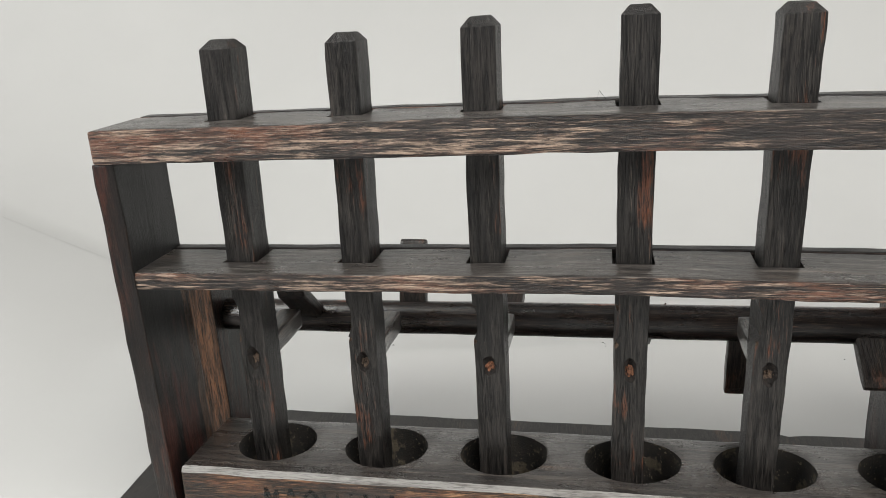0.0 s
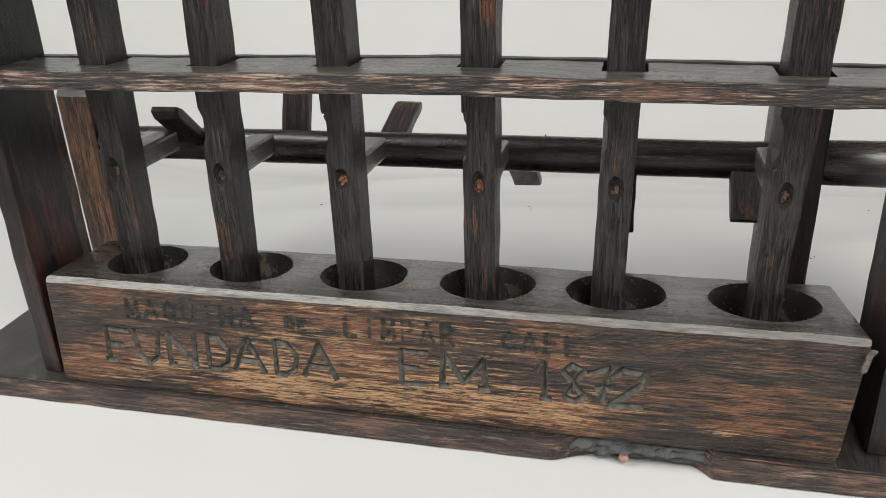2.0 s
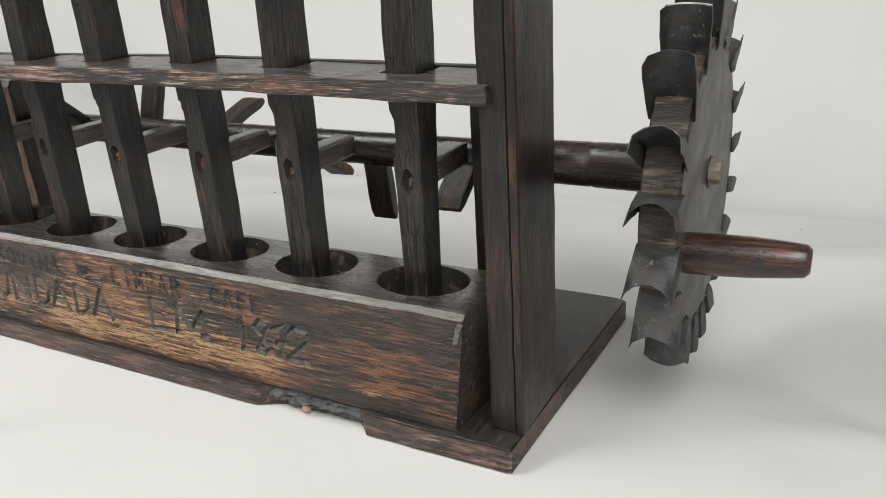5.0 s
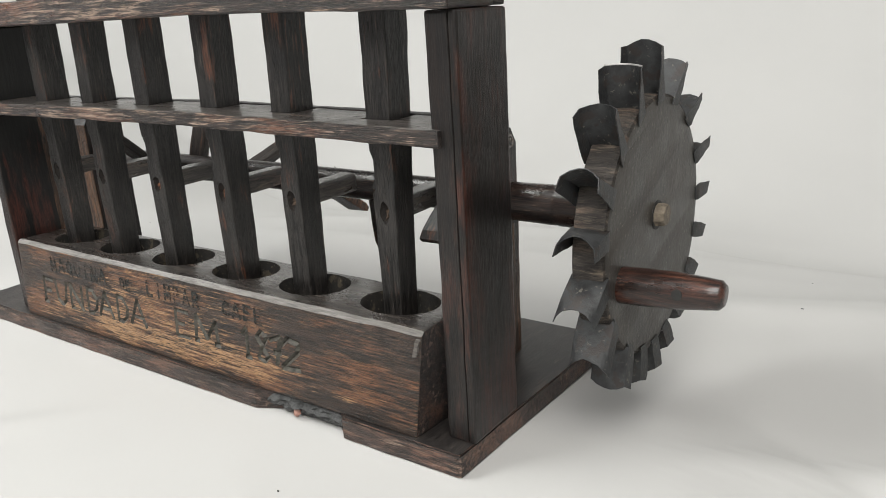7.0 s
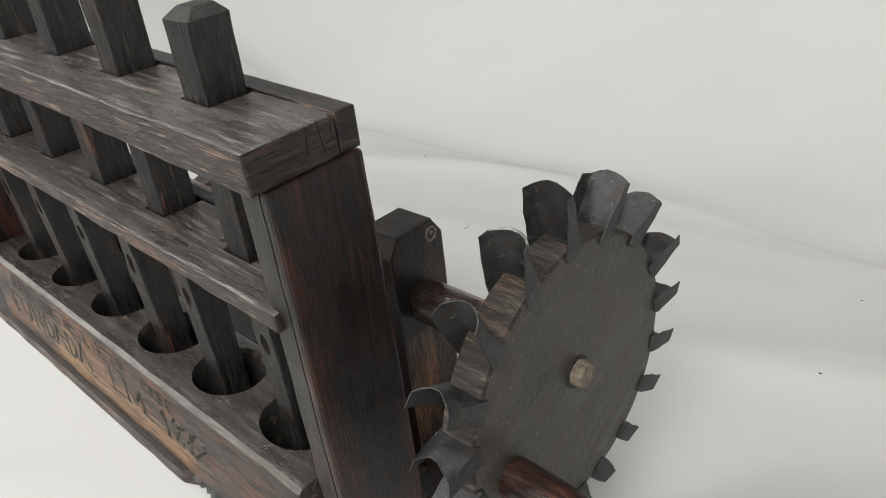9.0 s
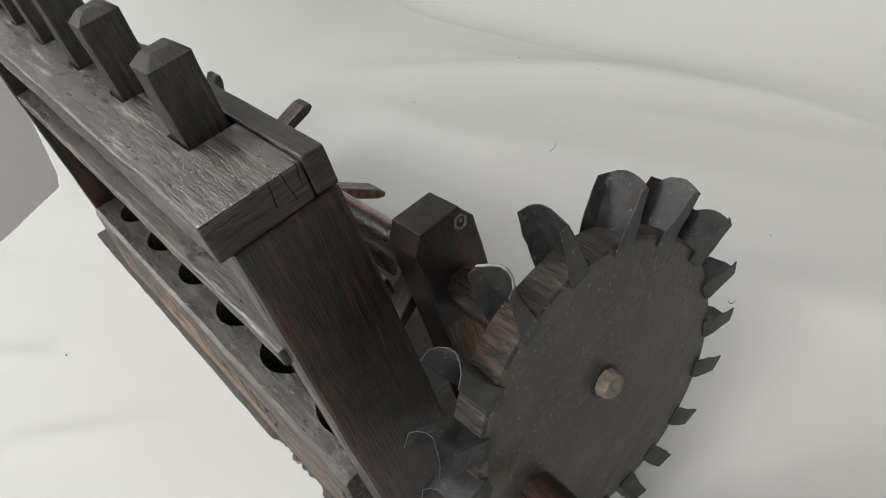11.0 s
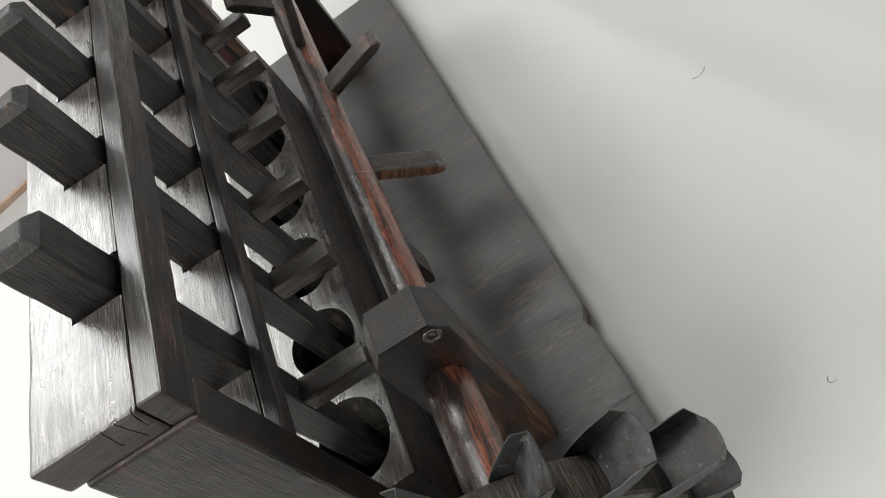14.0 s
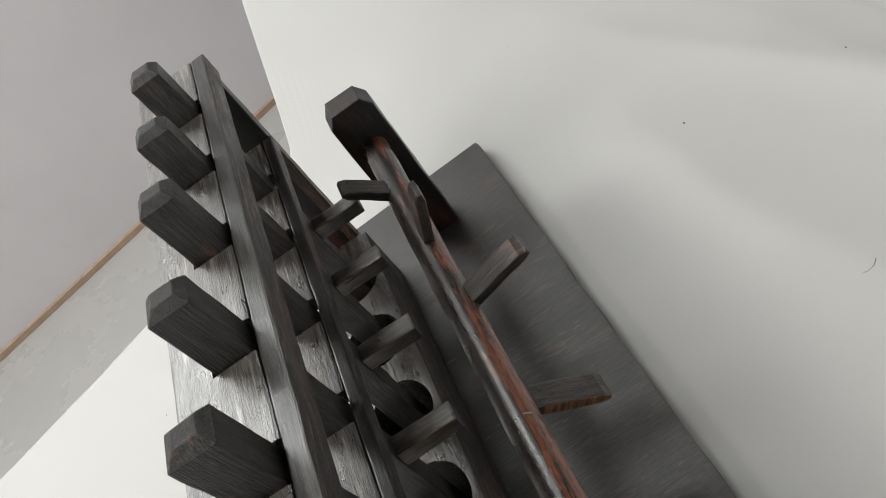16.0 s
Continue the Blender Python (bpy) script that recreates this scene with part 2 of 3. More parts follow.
    nt.links.new(c, b.inputs["Base Color"])
    bp = node(nt, "ShaderNodeBump", Strength=bump, Distance=0.001)
    nt.links.new(f, bp.inputs["Height"])
    nt.links.new(bp.outputs[0], b.inputs["Normal"])
    r = ramp(nt, n, [(0.3, (max(0.05, rough - 0.1),) * 3), (0.7, (min(1, rough + 0.1),) * 3)])
    nt.links.new(r, b.inputs["Roughness"])
    return m


tin = plain("tarnished_tin", (0.030, 0.031, 0.032), 0.52, 0.15, 0.6, 90, 0.35, [(260, 0.62, (0.13, 0.12, 0.10)), (100, 0.55, (0.03, 0.023, 0.02))])
bare_tin = plain("bare_bright_tin", (0.34, 0.33, 0.32), 0.45, 0.5, 0.3, 200, 0.2)
disc_face = plain("dull_grey_disc_face", (0.045, 0.041, 0.036), 0.45, 0.1, 0.35, 38, 0.5, [(420, 0.61, (0.17, 0.15, 0.12)), (90, 0.60, (0.066, 0.059, 0.050)), (40, 0.56, (0.045, 0.038, 0.032))])
cloth_mat = plain("white_cloth", (0.462, 0.458, 0.450), 0.85, 0, 0.02, 5, 0.05)
wall_mat = plain("lilac_grey_wall_paint", (0.64, 0.62, 0.64), 0.8, 0, 0.03, 4, 0.05)
skirt_mat = plain("grey_skirting", (0.36, 0.35, 0.34), 0.5, 0, 0.06, 6, 0.05)
trim_mat = plain("brown_trim_wood", (0.40, 0.28, 0.20), 0.5, 0, 0.12, 30)
floor_mat = plain("polished_grey_floor", (0.40, 0.39, 0.38), 0.28, 0, 0.03, 3)
# Paints of unseen room surfaces, greyed or darkened to cut bounce light.
ceil_mat = plain("grey_white_room_paint", (0.42, 0.42, 0.42), 0.9, 0, 0.02, 4, 0.05)
bounce_cut_mat = plain("dark_bounce_cutting_paint", (0.12, 0.12, 0.12), 0.9, 0, 0.03, 4, 0.05)
# Olive-grey cuts, darkened so that they read as shaded grooves.
groove_mat = plain("shade_darkened_groove", (0.064, 0.060, 0.049), 0.6, 0, 0.7, 260, 0.6)
filler_mat = plain("grey_black_filler", (0.055, 0.056, 0.056), 0.75, 0, 0.6, 160, 0.9)
near_black_mat = plain("near_black_plain", (0.016, 0.016, 0.015), 0.6, 0, 0.4, 200)
# Base near black for the shade deep in the holes, with pale dust patches.
mortar_hole_mat = plain("shade_dark_dusty_hole_wood", (0.011, 0.009, 0.007), 0.9, 0, 0.8, 110, 0.9, [(75, 0.57, (0.070, 0.055, 0.036)), (420, 0.62, (0.16, 0.13, 0.09))])
def faded_ink():
    m, nt, b = material("faded_black_lettering_paint", 0.7)
    v, _, _ = coords(nt, (0.10, 1, 1))
    a = ramp(nt, noise_tex(nt, v, 420, 5, 0.7), [(0.40, (0.08,) * 3), (0.54, (0.9,) * 3)])
    b.inputs["Base Color"].default_value = (0.018, 0.022, 0.021, 1)
    nt.links.new(a, b.inputs["Alpha"])
    return m


faded = faded_ink()
# Near-black tone put inside cuts and holes as their shade.
hole_mat = plain("shade_dark_cut_wood", (0.016, 0.012, 0.010), 0.9, 0, 0.6, 300, 0.8)
raw_chip = plain("pale_chipped_wood", (0.085, 0.056, 0.038), 0.8, 0, 0.7, 500, 0.5)
splinter = plain("raw_orange_splinter", (0.20, 0.085, 0.045), 0.8, 0, 0.75, 500, 0.5)


# ---------------------------------------------------------------- mesh helpers
def part(name, bm, mat, parent=None, label=""):
    me = bpy.data.meshes.new(name)
    bm.normal_update()
    bm.to_mesh(me)
    bm.free()
    for m in (mat if isinstance(mat, (list, tuple)) else [mat]):
        me.materials.append(m)
    ob = new(name, me)
    ob.parent = parent
    if label:
        tagged(ob, label)
    return ob


def wobble(bm, amp, freq, seed=0.0):
    for v in bm.verts:
        p = v.co * freq + Vector((seed, seed * 1.7, -seed))
        v.co += Vector((noise.noise(p), noise.noise(p + Vector((31, 7, 3))), noise.noise(p + Vector((5, 43, 17))))) * amp


def beam(lo, hi, bevel=0.0014, seg=0.014, amp=0.0005, freq=60.0, seed=0.0, taper=None):
    """A sawn length of timber between two corners with worn, slightly uneven edges."""
    bm = bmesh.new()
    bmesh.ops.create_cube(bm, size=1)
    size = [b - a for a, b in zip(lo, hi)]
    for v in bm.verts:
        v.co = Vector([lo[i] + (v.co[i] + 0.5) * size[i] for i in range(3)])
    bmesh.ops.bevel(bm, geom=bm.edges[:], offset=bevel, segments=2, affect="EDGES", profile=0.6)
    ax = max(range(3), key=lambda i: size[i])
    n = max(1, int(size[ax] / seg))
    for k in range(1, n):
        co = Vector((0, 0, 0))
        co[ax] = lo[ax] + size[ax] * k / n
        no = Vector((0, 0, 0))
        no[ax] = 1
        bmesh.ops.bisect_plane(bm, geom=bm.verts[:] + bm.edges[:] + bm.faces[:], plane_co=co, plane_no=no)
    if taper:
        for v in bm.verts:
            taper(v.co)
    wobble(bm, amp, freq, seed)
    return bm


def tube(rings, sides=24, axis="x", cap=True):
    """A turned piece along an axis: rings of (position, radius, centre_a, centre_b)."""
    bm = bmesh.new()
    prev = None
    for p, r, a, b in rings:
        ring = []
        for k in range(sides):
            c, s = math.cos(2 * math.pi * k / sides) * r, math.sin(2 * math.pi * k / sides) * r
            co = {"x": (p, a + c, b + s), "z": (a + c, b + s, p), "y": (a + c, p, b + s)}[axis]
            ring.append(bm.verts.new(co))
        if prev:
            for k in range(sides):
                bm.faces.new((prev[k], prev[(k + 1) % sides], ring[(k + 1) % sides], ring[k]))
        elif cap:
            bm.faces.new(ring[::-1])
        prev = ring
    if cap:
        bm.faces.new(prev)
    bmesh.ops.recalc_face_normals(bm, faces=bm.faces[:])
    return bm


def smooth(ob, angle=35):
    for p in ob.data.polygons:
        p.use_smooth = True
    ob.data.set_sharp_from_angle(angle=radians(angle))
    return ob


def empty(name, parent=None):
    ob = new(name)
    ob.empty_display_size = 0.02
    ob.parent = parent
    return ob


def carve(ob, cutters):
    """Cuts the cutter meshes out of a mesh for good, and removes the cutters."""
    for c in cutters:
        md = ob.modifiers.new("cut", "BOOLEAN")
        md.operation, md.solver, md.object = "DIFFERENCE", "EXACT", c
        md.material_mode = "TRANSFER"
    bpy.context.view_layer.update()
    dg = bpy.context.evaluated_depsgraph_get()
    me = bpy.data.meshes.new_from_object(ob.evaluated_get(dg))
    ob.modifiers.clear()
    ob.data = me
    for c in cutters:
        bpy.data.objects.remove(c)
    return ob


# ---------------------------------------------------------------- the room
TABLE = 0.0095


def sheet_left(y):
    if y < 0:
        return -0.30 - 0.402 * y
    return max(-1.75, -0.30 - y * 5.8)


def cloth():
    bm = bmesh.new()
    path = []
    s = -0.95
    while s < 0.62:
        # Slope behind the mill is added so the cloth there renders darker.
        path.append((s, -0.09 * ((s - 0.36) + math.sqrt((s - 0.36) ** 2 + 0.006))))
        s += 0.009
    for k in range(0, 19):
        a = radians(5 * k)
        path.append((0.62 + 0.55 * math.sin(a), -0.049 + 0.55 * (1 - math.cos(a))))
    path += [(1.17, 0.501 + 0.1 * k) for k in range(1, 2)]
    nx = 240
    rnd = random.Random(21)
    # The first, broad ridge stands in for a soft dark band behind the mill.
    folds = [(0.14, 0.345, 0.94, 0.34, 0.34, 0.075, 0.018), (0.45, 0.55, 0.96, 0.26, 0.35, 0.030, 0.009), (0.0, 0.30, 0.75, 0.66, 0.12, 0.020, 0.006)]
    folds += [(0.78, -0.12, 0.90, -0.42, 0.22, 0.014, 0.008), (0.92, -0.02, 0.85, -0.53, 0.25, 0.018, -0.009), (0.86, 0.14, 0.96, 0.28, 0.24, 0.016, 0.009), (0.70, -0.26, 0.80, -0.60, 0.18, 0.012, 0.006),
              (0.16, -0.15, 0.62, 0.78, 0.12, 0.014, 0.007), (0.30, -0.20, 0.40, 0.91, 0.14, 0.016, -0.008), (-0.02, -0.17, 0.74, 0.67, 0.12, 0.012, 0.006), (0.52, -0.20, 0.70, -0.71, 0.16, 0.015, 0.007),
              (0.62, 0.36, 0.93, 0.36, 0.30, 0.016, 0.010), (0.80, 0.48, 0.90, 0.44, 0.28, 0.020, 0.012), (0.35, 0.62, 0.97, 0.22, 0.40, 0.022, 0.013), (0.05, 0.52, 0.88, 0.47, 0.25, 0.020, 0.013)]
    for _ in range(40):
        a = rnd.uniform(0, math.pi)
        folds.append((rnd.uniform(-0.5, 1.5), rnd.uniform(-0.6, 0.9), math.cos(a), math.sin(a), rnd.uniform(0.10, 0.35), rnd.uniform(0.012, 0.034), rnd.uniform(-0.009, 0.011)))
    # behind the mill the folds are broad and shallow
    folds = [(fx, fy, ca, sa, ln, wd * 2.0, hg * 0.7) if fy > 0.2 and wd < 0.05 else (fx, fy, ca, sa, ln, wd, hg) for fx, fy, ca, sa, ln, wd, hg in folds]
    rows = []
    for y, z in path:
        xl, row = sheet_left(y), []
        for i in range(nx + 1):
            x = xl + (1.9 - xl) * (i / nx)
            d = -0.30 - x
            lift = 0.20 * (d + math.sqrt(d * d + 0.0016)) if z < 0.5 else 0
            w = noise.noise(Vector((x * 2.2, y * 1.3 + z, 4))) * 0.006 + noise.noise(Vector((x * 5 + y * 3, y * 2 - z, 9))) * 0.002
            for fx, fy, ca, sa, ln, wd, hg in folds:
                u, v = (x - fx) * ca + (y - fy) * sa, -(x - fx) * sa + (y - fy) * ca
                if abs(v) < 3 * wd and abs(u) < 2 * ln:
                    w += hg * math.exp(-abs(v / wd) ** 1.4 - (u / ln) ** 2)
            w = max(w, -0.0028)
            near = min(1.0, max(0.0, max(abs(x - 0.21) - 0.33, abs(y - 0.1) - 0.12) / 0.13))
            row.append(bm.verts.new((x, y - w * (z > 0.3), TABLE + z + lift + (w + 0.002) * near)))
        rows.append(row)
    for a, b in zip(rows, rows[1:]):
        for i in range(nx):
            bm.faces.new((a[i], a[i + 1], b[i + 1], b[i]))
    bmesh.ops.recalc_face_normals(bm, faces=bm.faces[:])
    ob = part("backdrop", bm, cloth_mat)
    smooth(ob, 180)
    sol = ob.modifiers.new("thickness", "SOLIDIFY")
    sol.thickness, sol.offset = 0.0012, -1
    return tagged(ob, "white cloth spread on the table and hung up behind it", "backdrop", kind="structure")


CLOTH = cloth()
bpy.context.view_layer.update()


def cloth_at(x, y):
    """A point on the cloth's upper side."""
    hit, p, _, _ = CLOTH.ray_cast((x, y, 1.2), (0, 0, -1))
    return p if hit else Vector((x, y, TABLE))


FLOOR = -0.74
# North and east walls are unseen, dark to hold down bounce and reflections.
for nm, lo, hi, mt, lab, cat in (
        ("floor", (-3.2, -2.6, FLOOR - 0.1), (2.6, 2.0, FLOOR), floor_mat, "plain grey floor of the room", "floor"),
        ("ceiling", (-3.2, -2.6, 2.30), (2.6, 2.0, 2.40), ceil_mat, "plain white ceiling of the room", "ceiling"),
        ("wall_north", (-3.2, 1.75, FLOOR), (2.6, 1.85, 2.30), bounce_cut_mat, "unseen wall made dark grey to cut bounce light", "wall"),
        ("wall_south", (-3.2, -2.6, FLOOR), (2.6, -2.5, 2.30), ceil_mat, "plain white painted wall", "wall"),
        ("wall_east", (2.5, -2.5, FLOOR), (2.6, 1.75, 2.30), bounce_cut_mat, "unseen wall made dark grey to cut bounce light", "wall")):
    tagged(part(nm, beam(lo, hi, 0.004, 1.0, 0.0), mt), lab, cat, kind="structure")

# lilac grey wall beyond the end of the table, running at a slant to the bench
W0, W1 = Vector((-1.570, -1.310, 0)), Vector((-1.725, -0.770, 0))
D_ALONG = (W1 - W0).normalized()
D_OUT = Vector((-D_ALONG.y, D_ALONG.x, 0))
slant = Matrix(((D_ALONG.x, D_OUT.x, 0, W0.x), (D_ALONG.y, D_OUT.y, 0, W0.y), (0, 0, 1, 0), (0, 0, 0, 1)))
for nm, lo, hi, mt, lab, cat in (
        ("wall_west", (-1.6, 0.010, FLOOR), (3.4, 0.10, 2.30), wall_mat, "lilac grey painted wall with faint marks", "wall"),
        ("baseboard", (-1.6, -0.004, FLOOR), (3.4, 0.010, FLOOR + 0.022), trim_mat, "thin brown wooden skirting along the floor", "baseboard")):
    ob = tagged(part(nm, beam(lo, hi, 0.002, 1.0, 0.0), mt), lab, cat, kind="structure")
    ob.matrix_world = slant

# table under the cloth
table = tagged(empty("table"), "plain table hidden under the white cloth", "table")
bm = bmesh.new()
vs = [(-0.115, -0.44), (1.8, -0.9), (1.8, 0.24), (-0.30, 0.24), (-0.295, 0.0)]
lo_v = [bm.verts.new((x + 0.01, y, TABLE - 0.03)) for x, y in vs]
hi_v = [bm.verts.new((x + 0.01, y, TABLE - 0.004)) for x, y in vs]
bm.faces.new(hi_v)
bm.faces.new(lo_v[::-1])
for k in range(5):
    j = (k + 1) % 5
    bm.faces.new((lo_v[k], lo_v[j], hi_v[j], hi_v[k]))
part("tabletop", bm, skirt_mat, table)
for x, y in ((0.0, -0.35), (1.7, -0.7), (1.7, 0.18), (-0.2, 0.18)):
    part("leg", beam((x - 0.03, y - 0.03, FLOOR), (x + 0.03, y + 0.03, TABLE - 0.03), 0.004, 0.3, 0), skirt_mat, table)

# ---------------------------------------------------------------- the stamp mill
mill = tagged(empty("stamp_mill_model"), "old dark wooden stamp mill model on a white cloth", "mill model")

Z0, ZB = 0.010, 0.026

# base board with a broken front edge
def base_board():
    bm = bmesh.new()
    out = []
    x = -0.104
    while x < 0.521:
        y = -0.0085 + noise.noise(Vector((x * 40, 0, 0))) * 0.0008
        bite = min(1.0, max(0.0, (x - 0.333) / 0.026)) * min(1.0, max(0.0, (0.424 - x) / 0.014))
        if bite > 0:
            y += bite * (0.0125 + noise.noise(Vector((x * 150, 3, 0))) * 0.003)
        out.append((x, y))
        x += 0.006
    out += [(0.5235, -0.0075), (0.5255, 0.05), (0.5285, 0.12), (0.5315, 0.204)]
    x = 0.524
    while x > -0.108:
        nick = 0.0045 if 0.405 < x < 0.425 else 0.002 if x >= 0.425 else 0
        out.append((x, 0.2090 - nick + noise.noise(Vector((x * 25, 8, 0))) * 0.0012))
        x -= 0.012
    out += [(-0.109, 0.2068), (-0.104, 0.10), (-0.100, 0.02)]
    a = [bm.verts.new((x, y, Z0)) for x, y in out]
    b = [bm.verts.new((x, y, ZB)) for x, y in out]
    top, bot = bm.faces.new(b), bm.faces.new(a[::-1])
    for k in range(len(out)):
        j = (k + 1) % len(out)
        bm.faces.new((a[k], a[j], b[j], b[k]))
    bmesh.ops.recalc_face_normals(bm, faces=bm.faces[:])
    bmesh.ops.bevel(bm, geom=[e for e in bm.edges if e.is_boundary or (abs(e.verts[0].co.z - ZB) < 1e-5 and abs(e.verts[1].co.z - ZB) < 1e-5)],
                    offset=0.0012, segments=2, affect="EDGES")
    bm.normal_update()
    for f in bm.faces:
        f.material_index = 1 if f.normal.z > 0.8 else 0
    return part("base_board", bm, [wood_lip, wood_base_top], mill, "dark stained base board with a broken front edge")


base_board()

# lump of filler in the broken edge
bm = bmesh.new()
bmesh.ops.create_grid(bm, x_segments=26, y_segments=8, size=0.5)
for v in bm.verts:
    u, w = v.co.x + 0.5, v.co.y + 0.5
    x = 0.341 + 0.079 * u
    p = Vector((x * 120, w * 5, 2))
    v.co = Vector((x, 0.0045 - 0.011 * math.sin(math.pi * min(1, w * 0.75 + 0.12)) * (0.75 + 0.5 * noise.noise(p)), Z0 + 0.0005 + (ZB - Z0 + 0.001) * w)) 
    v.co += Vector((0, noise.noise(p * 3) * 0.0014, 0))
part("edge_filler", bm, filler_mat, mill, "rough grey and black filler in the broken edge")
bm = bmesh.new()
bmesh.ops.create_icosphere(bm, subdivisions=2, radius=0.0032)
wobble(bm, 0.0012, 400)
bmesh.ops.translate(bm, verts=bm.verts[:], vec=(0.3745, -0.0040, 0.0150))
part("filler_chip", bm, plain("pink_chip", (0.36, 0.20, 0.16), 0.7, 0, 0.2, 300), mill, "small pinkish chip of filler")

# mortar trough
PX = [0.0475, 0.1205, 0.2015, 0.2835, 0.3590, 0.4460]     # foot of each pestle
PXT = [0.0535, 0.1290, 0.2050, 0.2885, 0.3660, 0.4530]    # head of each pestle
PWB = [0.0175, 0.0175, 0.0180, 0.0185, 0.0180, 0.0160]
PW = [0.0190, 0.0185, 0.0190, 0.0195, 0.0200, 0.0230]
HOLE = [(0.0520, 0.0275), (0.1290, 0.0285), (0.2070, 0.0290), (0.2870, 0.0305), (0.3640, 0.0300), (0.4465, 0.0315)]
PTOP = [0.3665, 0.3665, 0.3705, 0.3715, 0.3680, 0.3620]
ZT = 0.102


def trough():
    def shape(co):
        h = (co.z - ZB) / (ZT - ZB)
        if co.y < 0.03:
            co.y += -0.005 * (1 - h)
        if co.x > 0.48 and co.y < 0.03:
            co.x -= 0.007 * (1 - h)
        if co.z > 0.09:
            co.z -= 0.12 * max(0.0, co.y - 0.048)
        if co.x > 0.48 and co.y > 0.05 and co.z > 0.08:
            co.x -= 0.006
    bm = beam((0.0, 0.0, ZB), (0.4940, 0.070, ZT), 0.0022, 0.010, 0.0005, 40, 2.0, shape)
    # worn chamfer along the top front edge, its pale tone partly painted glare
    cut = bmesh.ops.bisect_plane(bm, geom=bm.verts[:] + bm.edges[:] + bm.faces[:], plane_co=(0, 0.0030, ZT), plane_no=(0, -0.72, 0.69), clear_outer=True)
    bmesh.ops.holes_fill(bm, edges=[e for e in bm.edges if e.is_boundary])
    bm.normal_update()
    for f in bm.faces:
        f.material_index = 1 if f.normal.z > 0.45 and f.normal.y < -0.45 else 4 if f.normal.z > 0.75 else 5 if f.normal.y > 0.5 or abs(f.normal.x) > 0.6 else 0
    ob = part("mortar_trough", bm, [wood_front, pale_edge, mortar_hole_mat, groove_mat, wood_top, wood_base], mill, "worn orange-brown wooden trough with carved writing and six mortar holes")
    cut = []
    for x, r in HOLE:
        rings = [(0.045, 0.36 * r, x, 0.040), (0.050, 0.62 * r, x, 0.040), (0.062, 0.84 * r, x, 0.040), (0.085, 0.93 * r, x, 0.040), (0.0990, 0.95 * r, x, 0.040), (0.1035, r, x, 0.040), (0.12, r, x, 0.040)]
        c = part("cutter", tube(rings, 36, "z"), mortar_hole_mat)
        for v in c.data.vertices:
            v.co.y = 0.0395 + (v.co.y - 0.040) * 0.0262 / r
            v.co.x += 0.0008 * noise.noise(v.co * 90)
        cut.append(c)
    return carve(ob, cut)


TR = trough()


STROKES = {
    "F": "15,0 15,100 100,97|15,52 75,50|0,0 38,0",
    "U": "0,100 12,26 48,0 84,20 100,100",
    "N": "5,0 5,100 90,0 92,100|0,0 24,0",
    "D": "10,0 10,100 60,96 97,58 86,20 45,0 10,0",
    "A": "0,0 48,100 98,0|20,36 78,34",
    "E": "10,0 10,100 96,100|10,50 66,50|10,0 94,2",
    "M": "5,0 10,100 50,16 88,90 94,0|0,0 16,0|80,0 100,0",
    "1": "0,74 42,100 48,0|28,0 78,0",
    "8": "86,86 42,100 8,80 46,50 88,20 56,0 12,10 42,48 86,86",
    "7": "2,80 96,100 52,0|34,42 96,46",
    "2": "2,72 34,100 86,92 80,60 2,0 88,6",
}


def carved_letter(letter, x0, x1, z0, z1, rnd):
    """V-shaped knife cuts for one letter, one cutter a cut."""
    cuts = []
    for line in STROKES[letter].split("|"):
        pts = [tuple(float(c) / 100 for c in p.split(",")) for p in line.split()]
        pts = [Vector((x0 + (x1 - x0) * u, 0, z0 + (z1 - z0) * w)) for u, w in pts]
        for p, q in zip(pts, pts[1:]):
            d = (q - p).normalized()
            n = Vector((-d.z, 0, d.x))
            p, q = p - d * 0.0007, q + d * 0.0007
            hw, dp, up = rnd.uniform(0.0017, 0.0022), rnd.uniform(0.0021, 0.0026), 0.003
            wide = hw * (dp + up) / dp
            bm = bmesh.new()
            ends = []
            for c in (p, q):
                face = -0.005 * (1 - (c.z - ZB) / (ZT - ZB))
                ends.append([bm.verts.new(c + n * wide + Vector((0, face - up, 0))), bm.verts.new(c - n * wide + Vector((0, face - up, 0))), bm.verts.new(c + n * rnd.uniform(-0.0004, 0.0004) + Vector((0, face + dp, 0)))])
            a, b = ends
            bm.faces.new(a)
            bm.faces.new(b[::-1])
            for k in range(3):
                j = (k + 1) % 3
                bm.faces.new((a[j], a[k], b[k], b[j]))
            bmesh.ops.recalc_face_normals(bm, faces=bm.faces[:])
            cuts.append(part("cutter", bm, groove_mat))
    return cuts


rnd = random.Random(8)
knife = []
for word, places, z0, z1, rise in (("FUNDADA", ((0.037, 0.056), (0.0604, 0.0786), (0.0838, 0.1055), (0.1116, 0.1285), (0.1306, 0.1524), (0.158, 0.1745), (0.178, 0.200)), 0.0465, 0.0695, 0.002),
                                   ("EM", ((0.2395, 0.2585), (0.265, 0.295)), 0.0505, 0.0725, 0.002),
                                   ("1872", ((0.322, 0.3335), (0.337, 0.3515), (0.3520, 0.3645), (0.3640, 0.3850)), 0.0495, 0.0730, 0.0)):
    for k, (letter, (x0, x1)) in enumerate(zip(word, places)):
        up = rise * k / len(word)
        knife += carved_letter(letter, x0, x1, z0 + up, z1 + up, rnd)
carve(TR, knife)
smooth(TR, 30)

bm = beam((0.4895, -0.0046, 0.0860), (0.4925, -0.0030, 0.0985), 0.0006, 0.003, 0.0012, 260, 6)
for v in bm.verts:
    v.co.x += (v.co.z - 0.09) * 0.25
